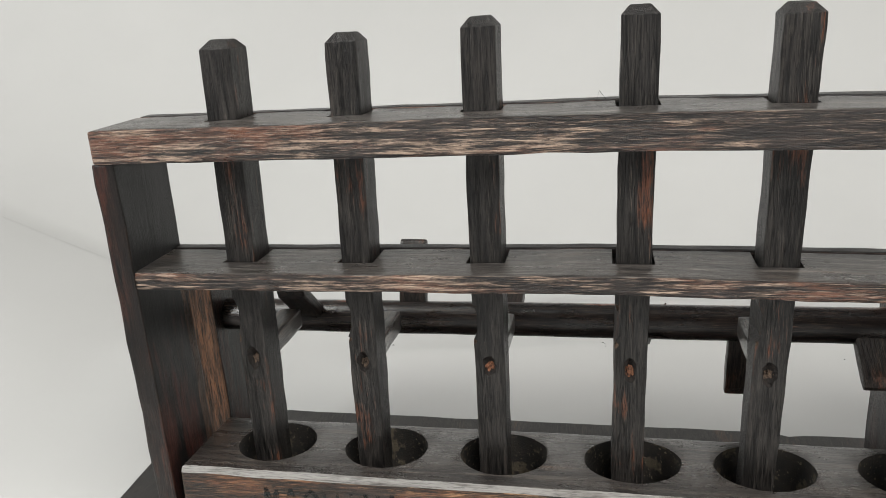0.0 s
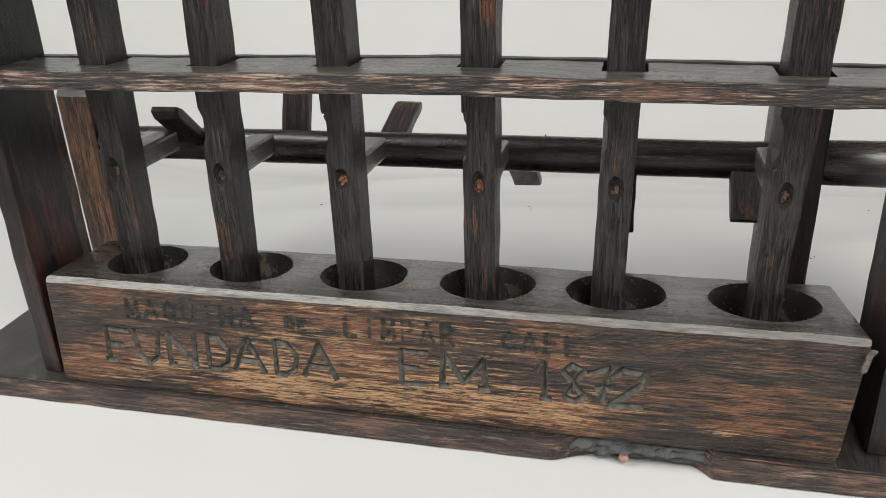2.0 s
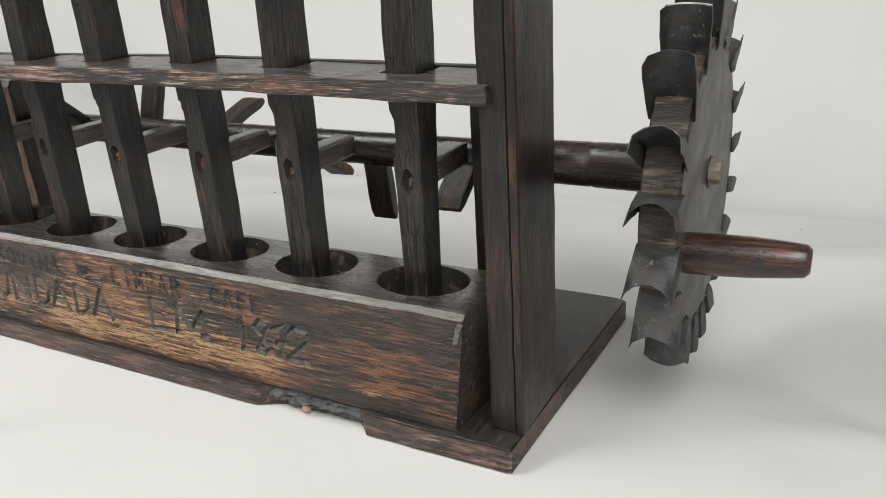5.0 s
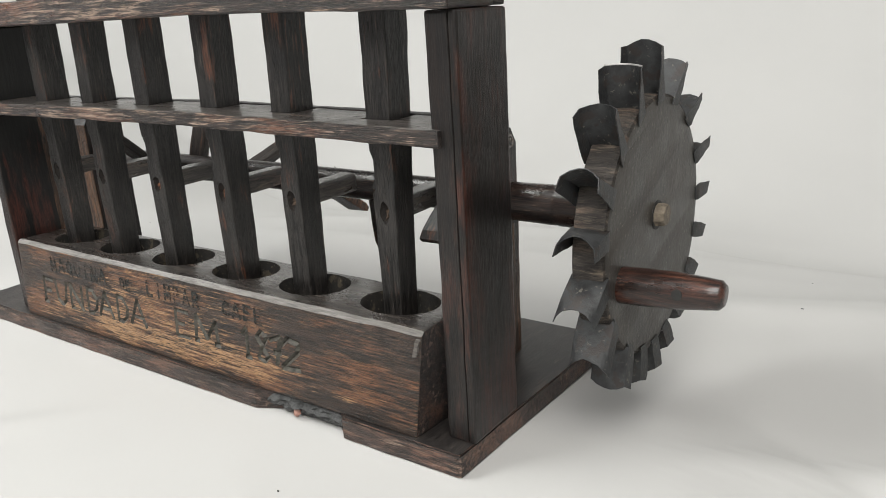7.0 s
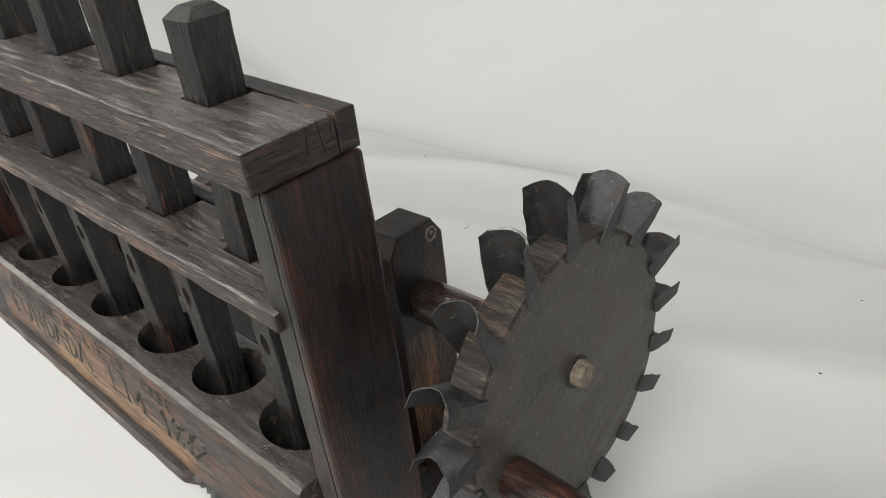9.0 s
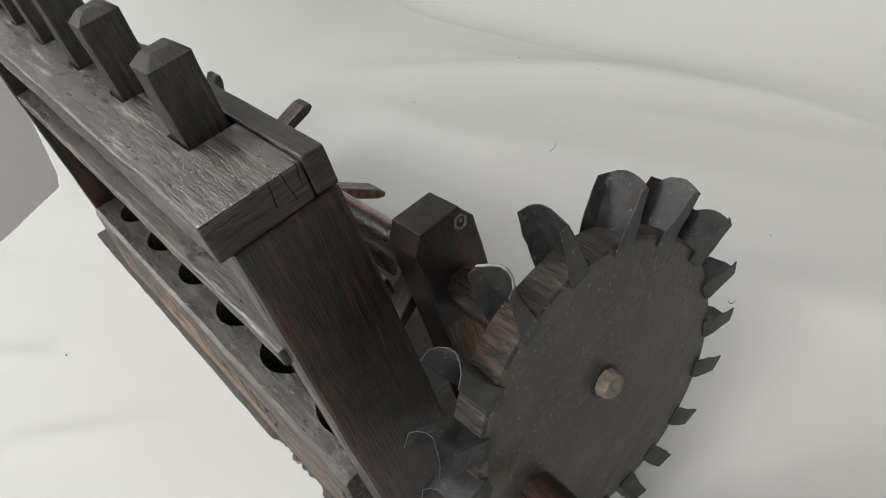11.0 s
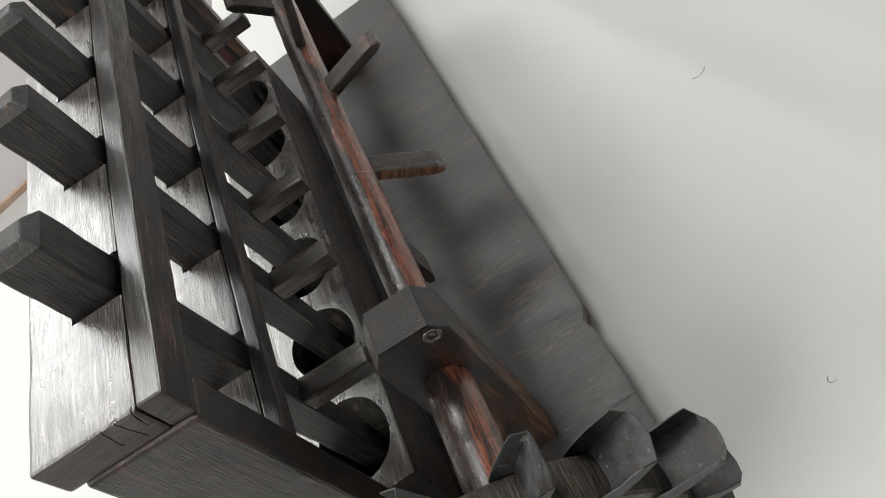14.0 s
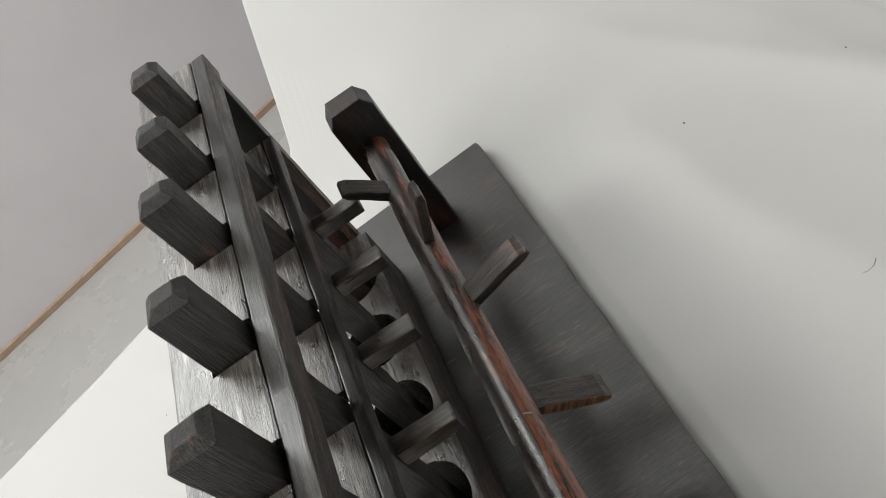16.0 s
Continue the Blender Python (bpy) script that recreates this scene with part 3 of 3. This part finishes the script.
    v.co.y += -0.002 * (1 - (v.co.z - 0.078) / 0.022)
part("flake", bm, pale_edge, TR, "pale flake of wood split off the corner")

# uprights; the frame is lowered towards the wheel to fit the camera's view
def fit_drop(co):
    co.z -= 0.0050 * min(1.0, max(0.0, (co.x - 0.28) / 0.24)) * min(1.0, max(0.0, (co.z - ZB) / 0.18))


bm = beam((-0.0225, 0.003, ZB), (-0.0085, 0.0600, 0.3015), 0.0016, 0.012, 0.0008, 40, 7)
bmesh.ops.bisect_plane(bm, geom=bm.verts[:] + bm.edges[:] + bm.faces[:], plane_co=(0, 0.0515, 0), plane_no=(0, 1, 0.01))
for f in bm.faces:
    c = f.calc_center_median()
    f.material_index = 1 if c.y > 0.0515 and c.z < 0.215 else 0 if c.y < 0.006 else 2
part("upright", bm, [wood_up, wood_orange_dull, wood_shade_face], mill, "wooden side plank, faces darkened for shade, with a rubbed orange back edge")
UR = part("upright", beam((0.5045, 0.0075, ZB), (0.5255, 0.0632, 0.3010), 0.0022, 0.012, 0.0007, 40, 9, fit_drop), wood_up, mill, "dark reddish side plank with an open seam along its front edge")
bm = beam((0.5198, -0.002, ZB - 0.002), (0.5209, 0.0125, 0.30), 0.0002, 0.010, 0.0005, 70, 4, fit_drop)
carve(UR, [part("cutter", bm, hole_mat)])

# rails: a front plank and a thin strip closing the slots behind
def rail(name, x0, x1, y0, ys, y1, z0, z1, label):
    def faced(bm):
        bm.normal_update()
        for f in bm.faces:
            f.material_index = 1 if f.normal.z > 0.8 else 2 if abs(f.normal.x) > 0.8 else 0
        return bm
    a = part(name, faced(beam((x0, y0, z0), (x1, ys - 0.0006, z1), 0.0018, 0.010, 0.0008, 45, z0 * 100, fit_drop)), [wood_x, wood_rail_top, wood_end], mill, label)
    part("back_strip", faced(beam((x0 + 0.002, ys, z0), (x1 - 0.0004, y1, z1 + 0.0004), 0.0014, 0.012, 0.0005, 45, z0 * 70, fit_drop)), [wood_base, wood_strip_top, wood_end], a)
    cut = []
    for xb, xt, w in zip(PX, PXT, PW):
        x = xb + (xt - xb) * ((z0 + z1) / 2 - 0.09) / 0.275
        bm = bmesh.new()
        bmesh.ops.create_cube(bm, size=1)
        for v in bm.verts:
            v.co = Vector((x + v.co.x * (w + 0.0035), 0.0250 + (v.co.y + 0.5) * 0.05, (z0 + z1) / 2 + v.co.z * 0.06))
        cut.append(part("cutter", bm, wood_x))
    carve(a, cut)
    return a


TOP = rail("top_rail", -0.0200, 0.5245, 0.001, 0.0520, 0.0638, 0.3015, 0.3215, "thick dark top rail with a rubbed front edge")
slits = []
for y, z0, dx, tilt in ((0.0335, 0.303, 0.0022, 0.10), (0.0430, 0.300, 0.0030, -0.12), (0.0475, 0.306, 0.0026, 0.15)):
    bm = beam((0.5245 - dx, -0.00022, z0), (0.5260, 0.00022, 0.3162), 0.00005, 0.003, 0.0006, 260, y * 100)
    for v in bm.verts:
        v.co.y += y + (v.co.z - z0) * tilt
    slits.append(part("cutter", bm, hole_mat))
carve(TOP, slits)
rail("middle_rail", -0.0125, 0.5120, 0.004, 0.0530, 0.0620, 0.2235, 0.2345, "thin dark middle rail with pale worn grain")

# pestles
def pestle(k):
    xb, xt, wb, wt, top = PX[k], PXT[k], PWB[k], PW[k], PTOP[k]
    y0, y1, z0 = 0.0300, 0.0490, 0.052
    ym = (y0 + y1) / 2

    def shape(co):
        h = (co.z - 0.09) / 0.275
        co.x = xb + (xt - xb) * h + (co.x - xb) / wb * (wb + (wt - wb) * h)
        if co.y < ym:
            co.y -= 0.0038 * min(1.0, max(0.0, (co.z - 0.10) / 0.13))
        if co.z > top - 0.0052:
            s = 1 - 0.46 * (co.z - top + 0.0052) / 0.0052
            xm = xb + (xt - xb) * h
            co.x, co.y = xm + (co.x - xm) * s, ym + (co.y - ym) * s
        # a worn hollow in the front left arris
        if co.x < xb - wb / 2 + 0.006 and co.y < y0 + 0.006 and 0.188 < co.z < 0.206:
            co.x += 0.0026
    bm = beam((xb - wb / 2, y0, z0), (xb + wb / 2, y1, top), 0.0011, 0.006, 0.0, 50)
    bmesh.ops.bisect_plane(bm, geom=bm.verts[:] + bm.edges[:] + bm.faces[:], plane_co=(0, 0, top - 0.0052), plane_no=(0, 0, 1))
    for v in bm.verts:
        shape(v.co)
    wobble(bm, 0.0006, 55, 3 + k * 2.3)
    ob = part("pestle", bm, wood_z, mill, "square dark wooden pestle with a chamfered head")
    x = xb + (xt - xb) * 0.29
    rnd = random.Random(40 + k)
    yf = y0 - 0.0022
    cuts = []
    holes = [(x - 0.0003, 0.168, rnd.uniform(0.0036, 0.0046), 0.0046, rnd.uniform(0.0066, 0.0086), hole_mat)]
    holes += [(x - wb / 2, z + rnd.uniform(-0.003, 0.003), rnd.uniform(0.0016, 0.0034), 0.0024, rnd.uniform(0.0014, 0.0028), raw_chip) for z in (0.1855, 0.2060)]
    for hx, hz, rx, ry, rz, mt in holes:
        bm = bmesh.new()
        bmesh.ops.create_icosphere(bm, subdivisions=3, radius=1)
        for v in bm.verts:
            v.co = Vector((hx + v.co.x * rx, yf + v.co.y * ry, hz + v.co.z * rz))
        wobble(bm, 0.0013, 330, k + hz * 900)
        cuts.append(part("cutter", bm, mt))
    carve(ob, cuts)
    part("tappet", beam((x - 0.008, y1 - 0.002, 0.1625), (x + 0.008, 0.0925, 0.1765), 0.002, 0.008, 0.0006, 60, k), wood_peg, ob, "short grey-brown wooden tappet peg")
    # splintered end of the tappet's tenon, deep in the ragged mouth of its mortise
    bm = bmesh.new()
    bmesh.ops.create_icosphere(bm, subdivisions=3, radius=1)
    for v in bm.verts:
        ridge = 0.0022 * noise.noise(Vector((v.co.x * 6, k * 3.0, v.co.z * 1.5)))
        v.co = Vector((x - 0.0003 + v.co.x * 0.0034, yf + 0.0042 + v.co.y * 0.0008 + ridge, 0.1648 + v.co.z * 0.0050 + ridge))
    wobble(bm, 0.0012, 900, k)
    part("tenon_end", bm, splinter if k in (2, 3) else raw_chip, ob, "splintered end of the tappet tenon")
    return ob


for k in range(6):
    pestle(k)

# bearing posts
SY, SZ = 0.1250, 0.1578


def post(x0, x1, seed):
    bm = beam((x0, 0.1025, ZB), (x1, 0.1475, 0.2095), 0.0016, 0.012, 0.0006, 40, seed)
    for v in bm.verts:
        if v.co.z > 0.2075:
            v.co.y = 0.125 + (v.co.y - 0.125) * 0.68
    return part("bearing_post", bm, wood_up, mill, "dark upright post carrying the camshaft")


left_post = post(-0.0450, -0.0180, 3)
left_post.data.materials.append(wood_orange_dull)
for p in left_post.data.polygons:
    if p.normal.y < -0.7 and p.center.z < 0.196:
        p.material_index = 1
right_post = post(0.4530, 0.4820, 5)
right_post.data.materials.append(wood_orange_dull)
for p in right_post.data.polygons:
    c = p.center
    if (p.normal.x > 0.7 and c.z < 0.138) or (p.normal.y > 0.7 and c.z < 0.17):
        p.material_index = 1
bm = bmesh.new()
rows = []
for r, h in ((0.0058, -0.0006), (0.0052, 0.0004), (0.0040, 0.0005), (0.0030, -0.0004), (0.0022, 0.0002), (0.0008, 0.0001)):
    rows.append([bm.verts.new((0.4822 + h, 0.1375 + math.cos(a * math.pi / 10) * r * 0.9, 0.1995 + math.sin(a * math.pi / 10) * r)) for a in range(20)])
for a, b in zip(rows, rows[1:]):
    for k in range(20):
        bm.faces.new((a[k], a[(k + 1) % 20], b[(k + 1) % 20], b[k]))
bm.faces.new(rows[-1])
wobble(bm, 0.0009, 260, 2)
bmesh.ops.recalc_face_normals(bm, faces=bm.faces[:])
part("knot", bm, wood_peg, right_post, "ringed knot near the top of the post")

# camshaft
rings = [(-0.046, 0.0105, SY, SZ), (-0.03, 0.0108, SY, SZ)]
for k in range(40):
    x = -0.018 + k * 0.0118
    rings.append((x, 0.0122 + 0.0004 * noise.noise(Vector((x * 30, 0, 0))), SY + 0.0004 * noise.noise(Vector((x * 20, 5, 0))), SZ))
rings += [(0.452, 0.0124, SY, SZ), (0.483, 0.0126, SY, SZ), (0.486, 0.0142, SY, SZ), (0.527, 0.0145, SY, SZ), (0.529, 0.0140, SY, SZ), (0.531, 0.0147, SY, SZ), (0.583, 0.0150, SY, SZ)]
shaft = smooth(part("camshaft", tube(rings, 32), wood_shaft, mill, "round polished dark camshaft with reddish streaks"), 40)


bm = bmesh.new()
bmesh.ops.create_icosphere(bm, subdivisions=2, radius=1)
for v in bm.verts:
    v.co = Vector((0.3115 + v.co.x * 0.0007, 0.1313 + v.co.y * 0.0026, 0.1682 - v.co.y * 0.0022 + v.co.z * 0.0006))
wobble(bm, 0.0005, 500, 3)
part("paint_fleck", bm, bare_tin, shaft, "tiny pale fleck of paint")


def cam_peg(x, ang, length, width=0.020, thick=0.0085, orange=False):
    """A flat cam tongue set into the shaft; ang 0 points to the back, 90 up."""
    bm = beam((-width / 2, 0.004, -thick / 2), (width / 2, length, thick / 2), 0.0016, 0.006, 0.0006, 60, x * 50)
    for v in bm.verts:
        if v.co.y > length - 0.002:
            v.co.z *= 0.55
    if orange:
        bm.normal_update()
        for f in bm.faces:
            f.material_index = 1 if f.normal.x > 0.5 and f.calc_center_median().y > 0.016 else 0
    ob = part("cam_tongue", bm, [wood_tongue, wood_orange], shaft, "cam tongue with one split orange side" if orange else "flat wooden cam tongue set in the shaft")
    ob.matrix_local = Matrix.Translation((x, SY, SZ)) @ Matrix.Rotation(radians(ang), 4, "X")
    return ob


for x, ang, ln in ((0.053, 137, 0.052), (0.131, 71, 0.058), (0.201, 17, 0.064), (0.294, -36, 0.066), (0.363, -84, 0.056), (0.440, -143, 0.046)):
    cam_peg(x, ang, ln, orange=ang == -36)

# water wheel
wheel = empty("water_wheel", mill)
tagged(wheel, "wooden water wheel with bent tin buckets")
WX0, WX1, WR = 0.5805, 0.6010, 0.0855
WY, WZ = 0.1195, 0.1525
rings = [(WX0, WR - 0.002, WY, WZ), (WX0 + 0.001, WR - 0.0006, WY, WZ), (WX0 + 0.007, WR, WY, WZ), (WX0 + 0.014, WR + 0.0003, WY, WZ), (WX1 - 0.001, WR - 0.0006, WY, WZ), (WX1, WR - 0.0025, WY, WZ)]
bm = tube(rings, 96)
for v in bm.verts:
    a = math.atan2(v.co.z - WZ, v.co.y - WY)
    k = 1 + 0.008 * noise.noise(Vector((math.cos(a) * 3, math.sin(a) * 3, v.co.x * 60)))
    v.co.y, v.co.z = WY + (v.co.y - WY) * k, WZ + (v.co.z - WZ) * k
for f in bm.faces:
    f.material_index = 1 if len(f.verts) > 8 else 0
disc = part("disc", bm, [wood_rim, disc_face], wheel, "thick wooden disc with a dull grey face")


def kerf(deg):
    """Saw cut across the rim of the disc, in which a bucket's plate sits."""
    a = radians(deg)
    m = Matrix(((1, 0, 0, (WX0 + WX1) / 2), (0, math.sin(a), math.cos(a), WY + math.sin(a) * WR), (0, math.cos(a), -math.sin(a), WZ + math.cos(a) * WR), (0, 0, 0, 1)))
    bm = bmesh.new()
    bmesh.ops.create_cube(bm, size=1)
    for v in bm.verts:
        v.co = m @ Vector((v.co.x * 0.03, v.co.y * 0.0135, v.co.z * 0.0016 + 0.0006))
    return part("cutter", bm, hole_mat)


def bucket(deg, lean, tip, blunt, seed, bright=0.0):
    """Bent tin bucket: a plate across the rim with tapering ears let into both faces of the disc."""
    rnd = random.Random(seed)
    bm = bmesh.new()
    curl = 0.0060 if -125 < deg < 0 else 0.0
    a = radians(deg)
    er, et = Vector((0, math.sin(a), math.cos(a))), Vector((0, math.cos(a), -math.sin(a)))

    def at(x, r, tan):
        return Vector((x, WY, WZ)) + er * r + et * tan
    xs = [WX0 - 0.0012 + (WX1 - WX0 + 0.0030) * j / 5 for j in range(6)]
    n = 5
    grid = []
    for i in range(n + 1):
        u = i / n
        row = []
        for j, x in enumerate(xs):
            side = abs(2 * j / 5 - 1)
            r = WR - 0.003 + (tip - WR + 0.003) * u - ((0.0065 - 0.0025 * side) if curl else 0.0042 * side ** 2) * u + rnd.uniform(-0.0004, 0.0004) * u
            row.append(bm.verts.new(at(x + rnd.uniform(-0.0003, 0.0003), r, lean * u ** 1.2 + curl * (1 - side ** 2) * u + rnd.uniform(-0.0003, 0.0003) * u)))
        grid.append(row)
    for p, q in zip(grid, grid[1:]):
        for j in range(5):
            bm.faces.new((p[j], p[j + 1], q[j + 1], q[j]))
    lip = [v.co.copy() for v in grid[-1]]
    for j, x, sgn in ((5, WX1 + 0.0018, 1), (0, WX0 - 0.0014, -1)):
        col = [bm.verts.new(at(x - sgn * 0.0012, WR - 0.0050, 0.0))] + [row[j] for row in grid]
        out = (-0.0010, 0.0000, 0.0004, 0.0008, 0.0012, 0.0014, 0.0014)
        end_w = blunt
        ear = []
        for k in range(7):
            u = max(0, k - 1) / n
            r = (WR - 0.0060) if k == 0 else WR - 0.003 + (tip - WR + 0.003) * u - (0.0030 if curl else 0.0034) * u
            ear.append(bm.verts.new(at(x + sgn * out[k] * (1.0 + rnd.uniform(-0.2, 0.2)), r - 0.001, lean * u ** 1.2 - (0.0105 if k == 0 else 0.0120 + (end_w - 0.0120) * u ** 1.3) * (0.96 + rnd.uniform(-0.04, 0.06)))))
        for k in range(6):
            bm.faces.new((col[k], col[k + 1], ear[k + 1], ear[k]))
    bmesh.ops.recalc_face_normals(bm, faces=bm.faces[:])
    bmesh.ops.solidify(bm, geom=bm.faces[:], thickness=0.0006)
    ob = smooth(part("bucket", bm, tin, wheel), 50)
    if bright:
        bm = bmesh.new()
        last = None
        for c in lip:
            ring = [bm.verts.new(c + er * (0.0001 + bright * math.cos(w)) + et * (0.0003 + bright * math.sin(w))) for w in (0, 1.05, 2.09, 3.14, 4.19, 5.24)]
            if last:
                for k in range(6):
                    bm.faces.new((last[k], last[(k + 1) % 6], ring[(k + 1) % 6], ring[k]))
            last = ring
        bmesh.ops.recalc_face_normals(bm, faces=bm.faces[:])
        smooth(part("bright_lip", bm, bare_tin, ob, "bright bare edge of the tin"), 60)
    return ob


BUCKETS = ((3.0, -0.5, 0.1185, 0.0065), (23.5, 26, 0.114, 0.0070), (46, 49, 0.113, 0.0080), (71, 72, 0.1145, 0.0095), (91, 91, 0.110, 0.0100), (110.5, 109, 0.1080, 0.0090), (129, 127.5, 0.1050, 0.0110),
           (151, 148.5, 0.1025, 0.0115), (169, 166, 0.1035, 0.0110), (184, 180, 0.107, 0.0100), (-161, -164, 0.1075, 0.0090), (-143, -149, 0.110, 0.0080), (-119, -128, 0.112, 0.0045), (-97, -105, 0.112, 0.0040),
           (-77, -82, 0.107, 0.0075), (-60.5, -61.5, 0.113, 0.0085), (-42.5, -40, 0.1155, 0.0065), (-20, -19, 0.1155, 0.0045))
smooth(carve(disc, [kerf(b[0]) for b in BUCKETS]), 40)
for k, (foot, head, tip, blunt) in enumerate(BUCKETS):
    bucket(foot, tip * math.sin(radians(head - foot)), tip, blunt, k, bright={-20: 0.0008}.get(foot, 0.0))

# axle stub and crank
AY, AZ = 0.1200, 0.1600
# Near-black disc, slightly proud, in place of a shaded recess.
rings = [(WX1 - 0.004, 0.0100, AY, AZ), (WX1 + 0.0004, 0.0098, AY, AZ)]
part("axle_collar", tube(rings, 18), near_black_mat, wheel, "dark disc standing in for the shaded recess round the axle")
rings = [(WX1 - 0.004, 0.0078, AY, AZ), (0.6062, 0.0076, AY, AZ + 0.0004), (0.6080, 0.0066, AY, AZ + 0.0006)]
bm = tube(rings, 9)
wobble(bm, 0.0006, 120, 3)
part("axle_stub", bm, plain("pale_axle_end_grain", (0.17, 0.14, 0.105), 0.8, 0, 0.5, 160, 0.8), wheel, "pale rounded end of the axle")
CY, CZ = 0.0625, 0.1305
rings = [(WX1 - 0.002, 0.0114, CY, CZ), (0.613, 0.0116, CY - 0.001, CZ + 0.001), (0.635, 0.0110, CY - 0.0025, CZ + 0.0028), (0.652, 0.0096, CY - 0.0038, CZ + 0.0042), (0.6605, 0.0086, CY - 0.0044, CZ + 0.0048), (0.6630, 0.0062, CY - 0.0045, CZ + 0.005)]
crank = smooth(part("crank_handle", tube(rings, 24), wood_crank, wheel, "tapered dark red-brown wooden crank handle"), 50)

# Near-black disc laid on the crank as the shade of its hole.
bm = bmesh.new()
bmesh.ops.create_cone(bm, segments=16, radius1=0.0031, radius2=0.0031, depth=0.0012, cap_ends=True)
ob = part("crank_hole", bm, near_black_mat, crank)
ob.matrix_local = Matrix.Translation((0.6385, 0.0492, 0.1350)) @ Matrix.Rotation(radians(84), 4, "X")

# faded brush-painted line of writing above the carving
STROKES.update({
    "Q": "50,100 10,70 14,24 52,0 90,30 86,76 50,100|60,30 100,-8",
    "I": "50,0 50,100",
    "L": "10,100 10,0 90,4",
    "P": "10,0 10,100 70,96 84,70 60,48 10,46",
    "R": "10,0 10,100 70,96 82,72 60,50 10,48|44,48 92,0",
    "C": "92,84 50,100 10,66 14,26 54,0 94,16",
})
bm = bmesh.new()
rnd = random.Random(11)
for word, x0, x1, h in (("MAQUINA", 0.057, 0.150, 0.0125), ("DE", 0.168, 0.184, 0.0085), ("LIMPAR", 0.2055, 0.277, 0.0125), ("CAFE", 0.301, 0.349, 0.0115)):
    step = (x1 - x0) / len(word)
    for k, letter in enumerate(word):
        a, w, z = x0 + step * (k + 0.10), step * 0.70, 0.0795 + rnd.uniform(-0.0006, 0.0006)
        for line in STROKES[letter].split("|"):
            pts = [tuple(float(c) / 100 for c in p.split(",")) for p in line.split()]
            pts = [Vector((a + w * u, 0, z + h * v)) for u, v in pts]
            for p, q in zip(pts, pts[1:]):
                d = (q - p).normalized()
                n = Vector((-d.z, 0, d.x)) * rnd.uniform(0.0010, 0.0015)
                quad = []
                for c in (p - d * 0.0006 + n, q + d * 0.0006 + n, q + d * 0.0006 - n, p - d * 0.0006 - n):
                    quad.append(bm.verts.new((c.x, -0.005 * (1 - (c.z - ZB) / (ZT - ZB)) - 0.0008 - 0.00002 * k, c.z)))
                bm.faces.new(quad)
tagged(part("faded_writing", bm, faded, mill, "faded black painted line of writing"), kind="stuff")

# crumbs and specks on the cloth
bm = bmesh.new()
rnd = random.Random(5)
for k in range(24):
    x, y = rnd.uniform(-0.25, 1.2), rnd.uniform(-0.30, 0.6)
    if -0.13 < x < 0.55 and -0.03 < y < 0.24:
        continue
    r = rnd.uniform(0.0004, 0.0008)
    m = Matrix.Translation(cloth_at(x, y) + Vector((0, 0, r * 0.5))) @ Matrix.Diagonal((r * rnd.uniform(1, 2.5), r, r * 0.7, 1))
    bmesh.ops.create_icosphere(bm, subdivisions=1, radius=1, matrix=m)
tagged(part("crumbs", bm, near_black_mat), "tiny dark crumbs scattered on the white cloth", "crumbs", kind="stuff")

# stray hairs lying on the cloth
def stray_hair(x, y, length, turn, bend, label):
    bm = bmesh.new()
    last = None
    for k in range(9):
        u = k / 8 - 0.5
        a = turn + bend * u
        p = cloth_at(x + math.cos(a) * length * u, y + math.sin(a) * length * u + bend * 0.15 * length * u * u) + Vector((0, 0, 0.0003))
        ring = [bm.verts.new(p + Vector((0, math.cos(w) * 0.00025, math.sin(w) * 0.00025))) for w in (0, 2.1, 4.2)]
        if last:
            for j in range(3):
                bm.faces.new((last[j], last[(j + 1) % 3], ring[(j + 1) % 3], ring[j]))
        last = ring
    tagged(part("hair_thread", bm, near_black_mat), label, "thread")


stray_hair(0.535, 0.310, 0.008, 0.6, 1.8, "short curled dark fibre on the white cloth")
stray_hair(0.270, 0.390, 0.016, 1.9, 0.7, "long thin dark fibre on the white cloth")

# a bent thread caught on the top rail
bm = bmesh.new()
pts = [Vector((0.263, 0.050, 0.3225)), Vector((0.266, 0.051, 0.3275)), Vector((0.2675, 0.052, 0.3325)), Vector((0.2695, 0.051, 0.3300)), Vector((0.272, 0.050, 0.3265)), Vector((0.275, 0.049, 0.3235))]
ring0 = None
for p in pts:
    ring = [bm.verts.new(p + Vector((0, math.cos(a) * 0.00022, math.sin(a) * 0.00022))) for a in (0, 2.1, 4.2)]
    if ring0:
        for k in range(3):
            bm.faces.new((ring0[k], ring0[(k + 1) % 3], ring[(k + 1) % 3], ring[k]))
    ring0 = ring
bmesh.ops.translate(bm, verts=bm.verts[:], vec=(0, 0, -0.0058))
tagged(part("thread", bm, near_black_mat), "thin bent dark thread caught on the top rail", "thread")
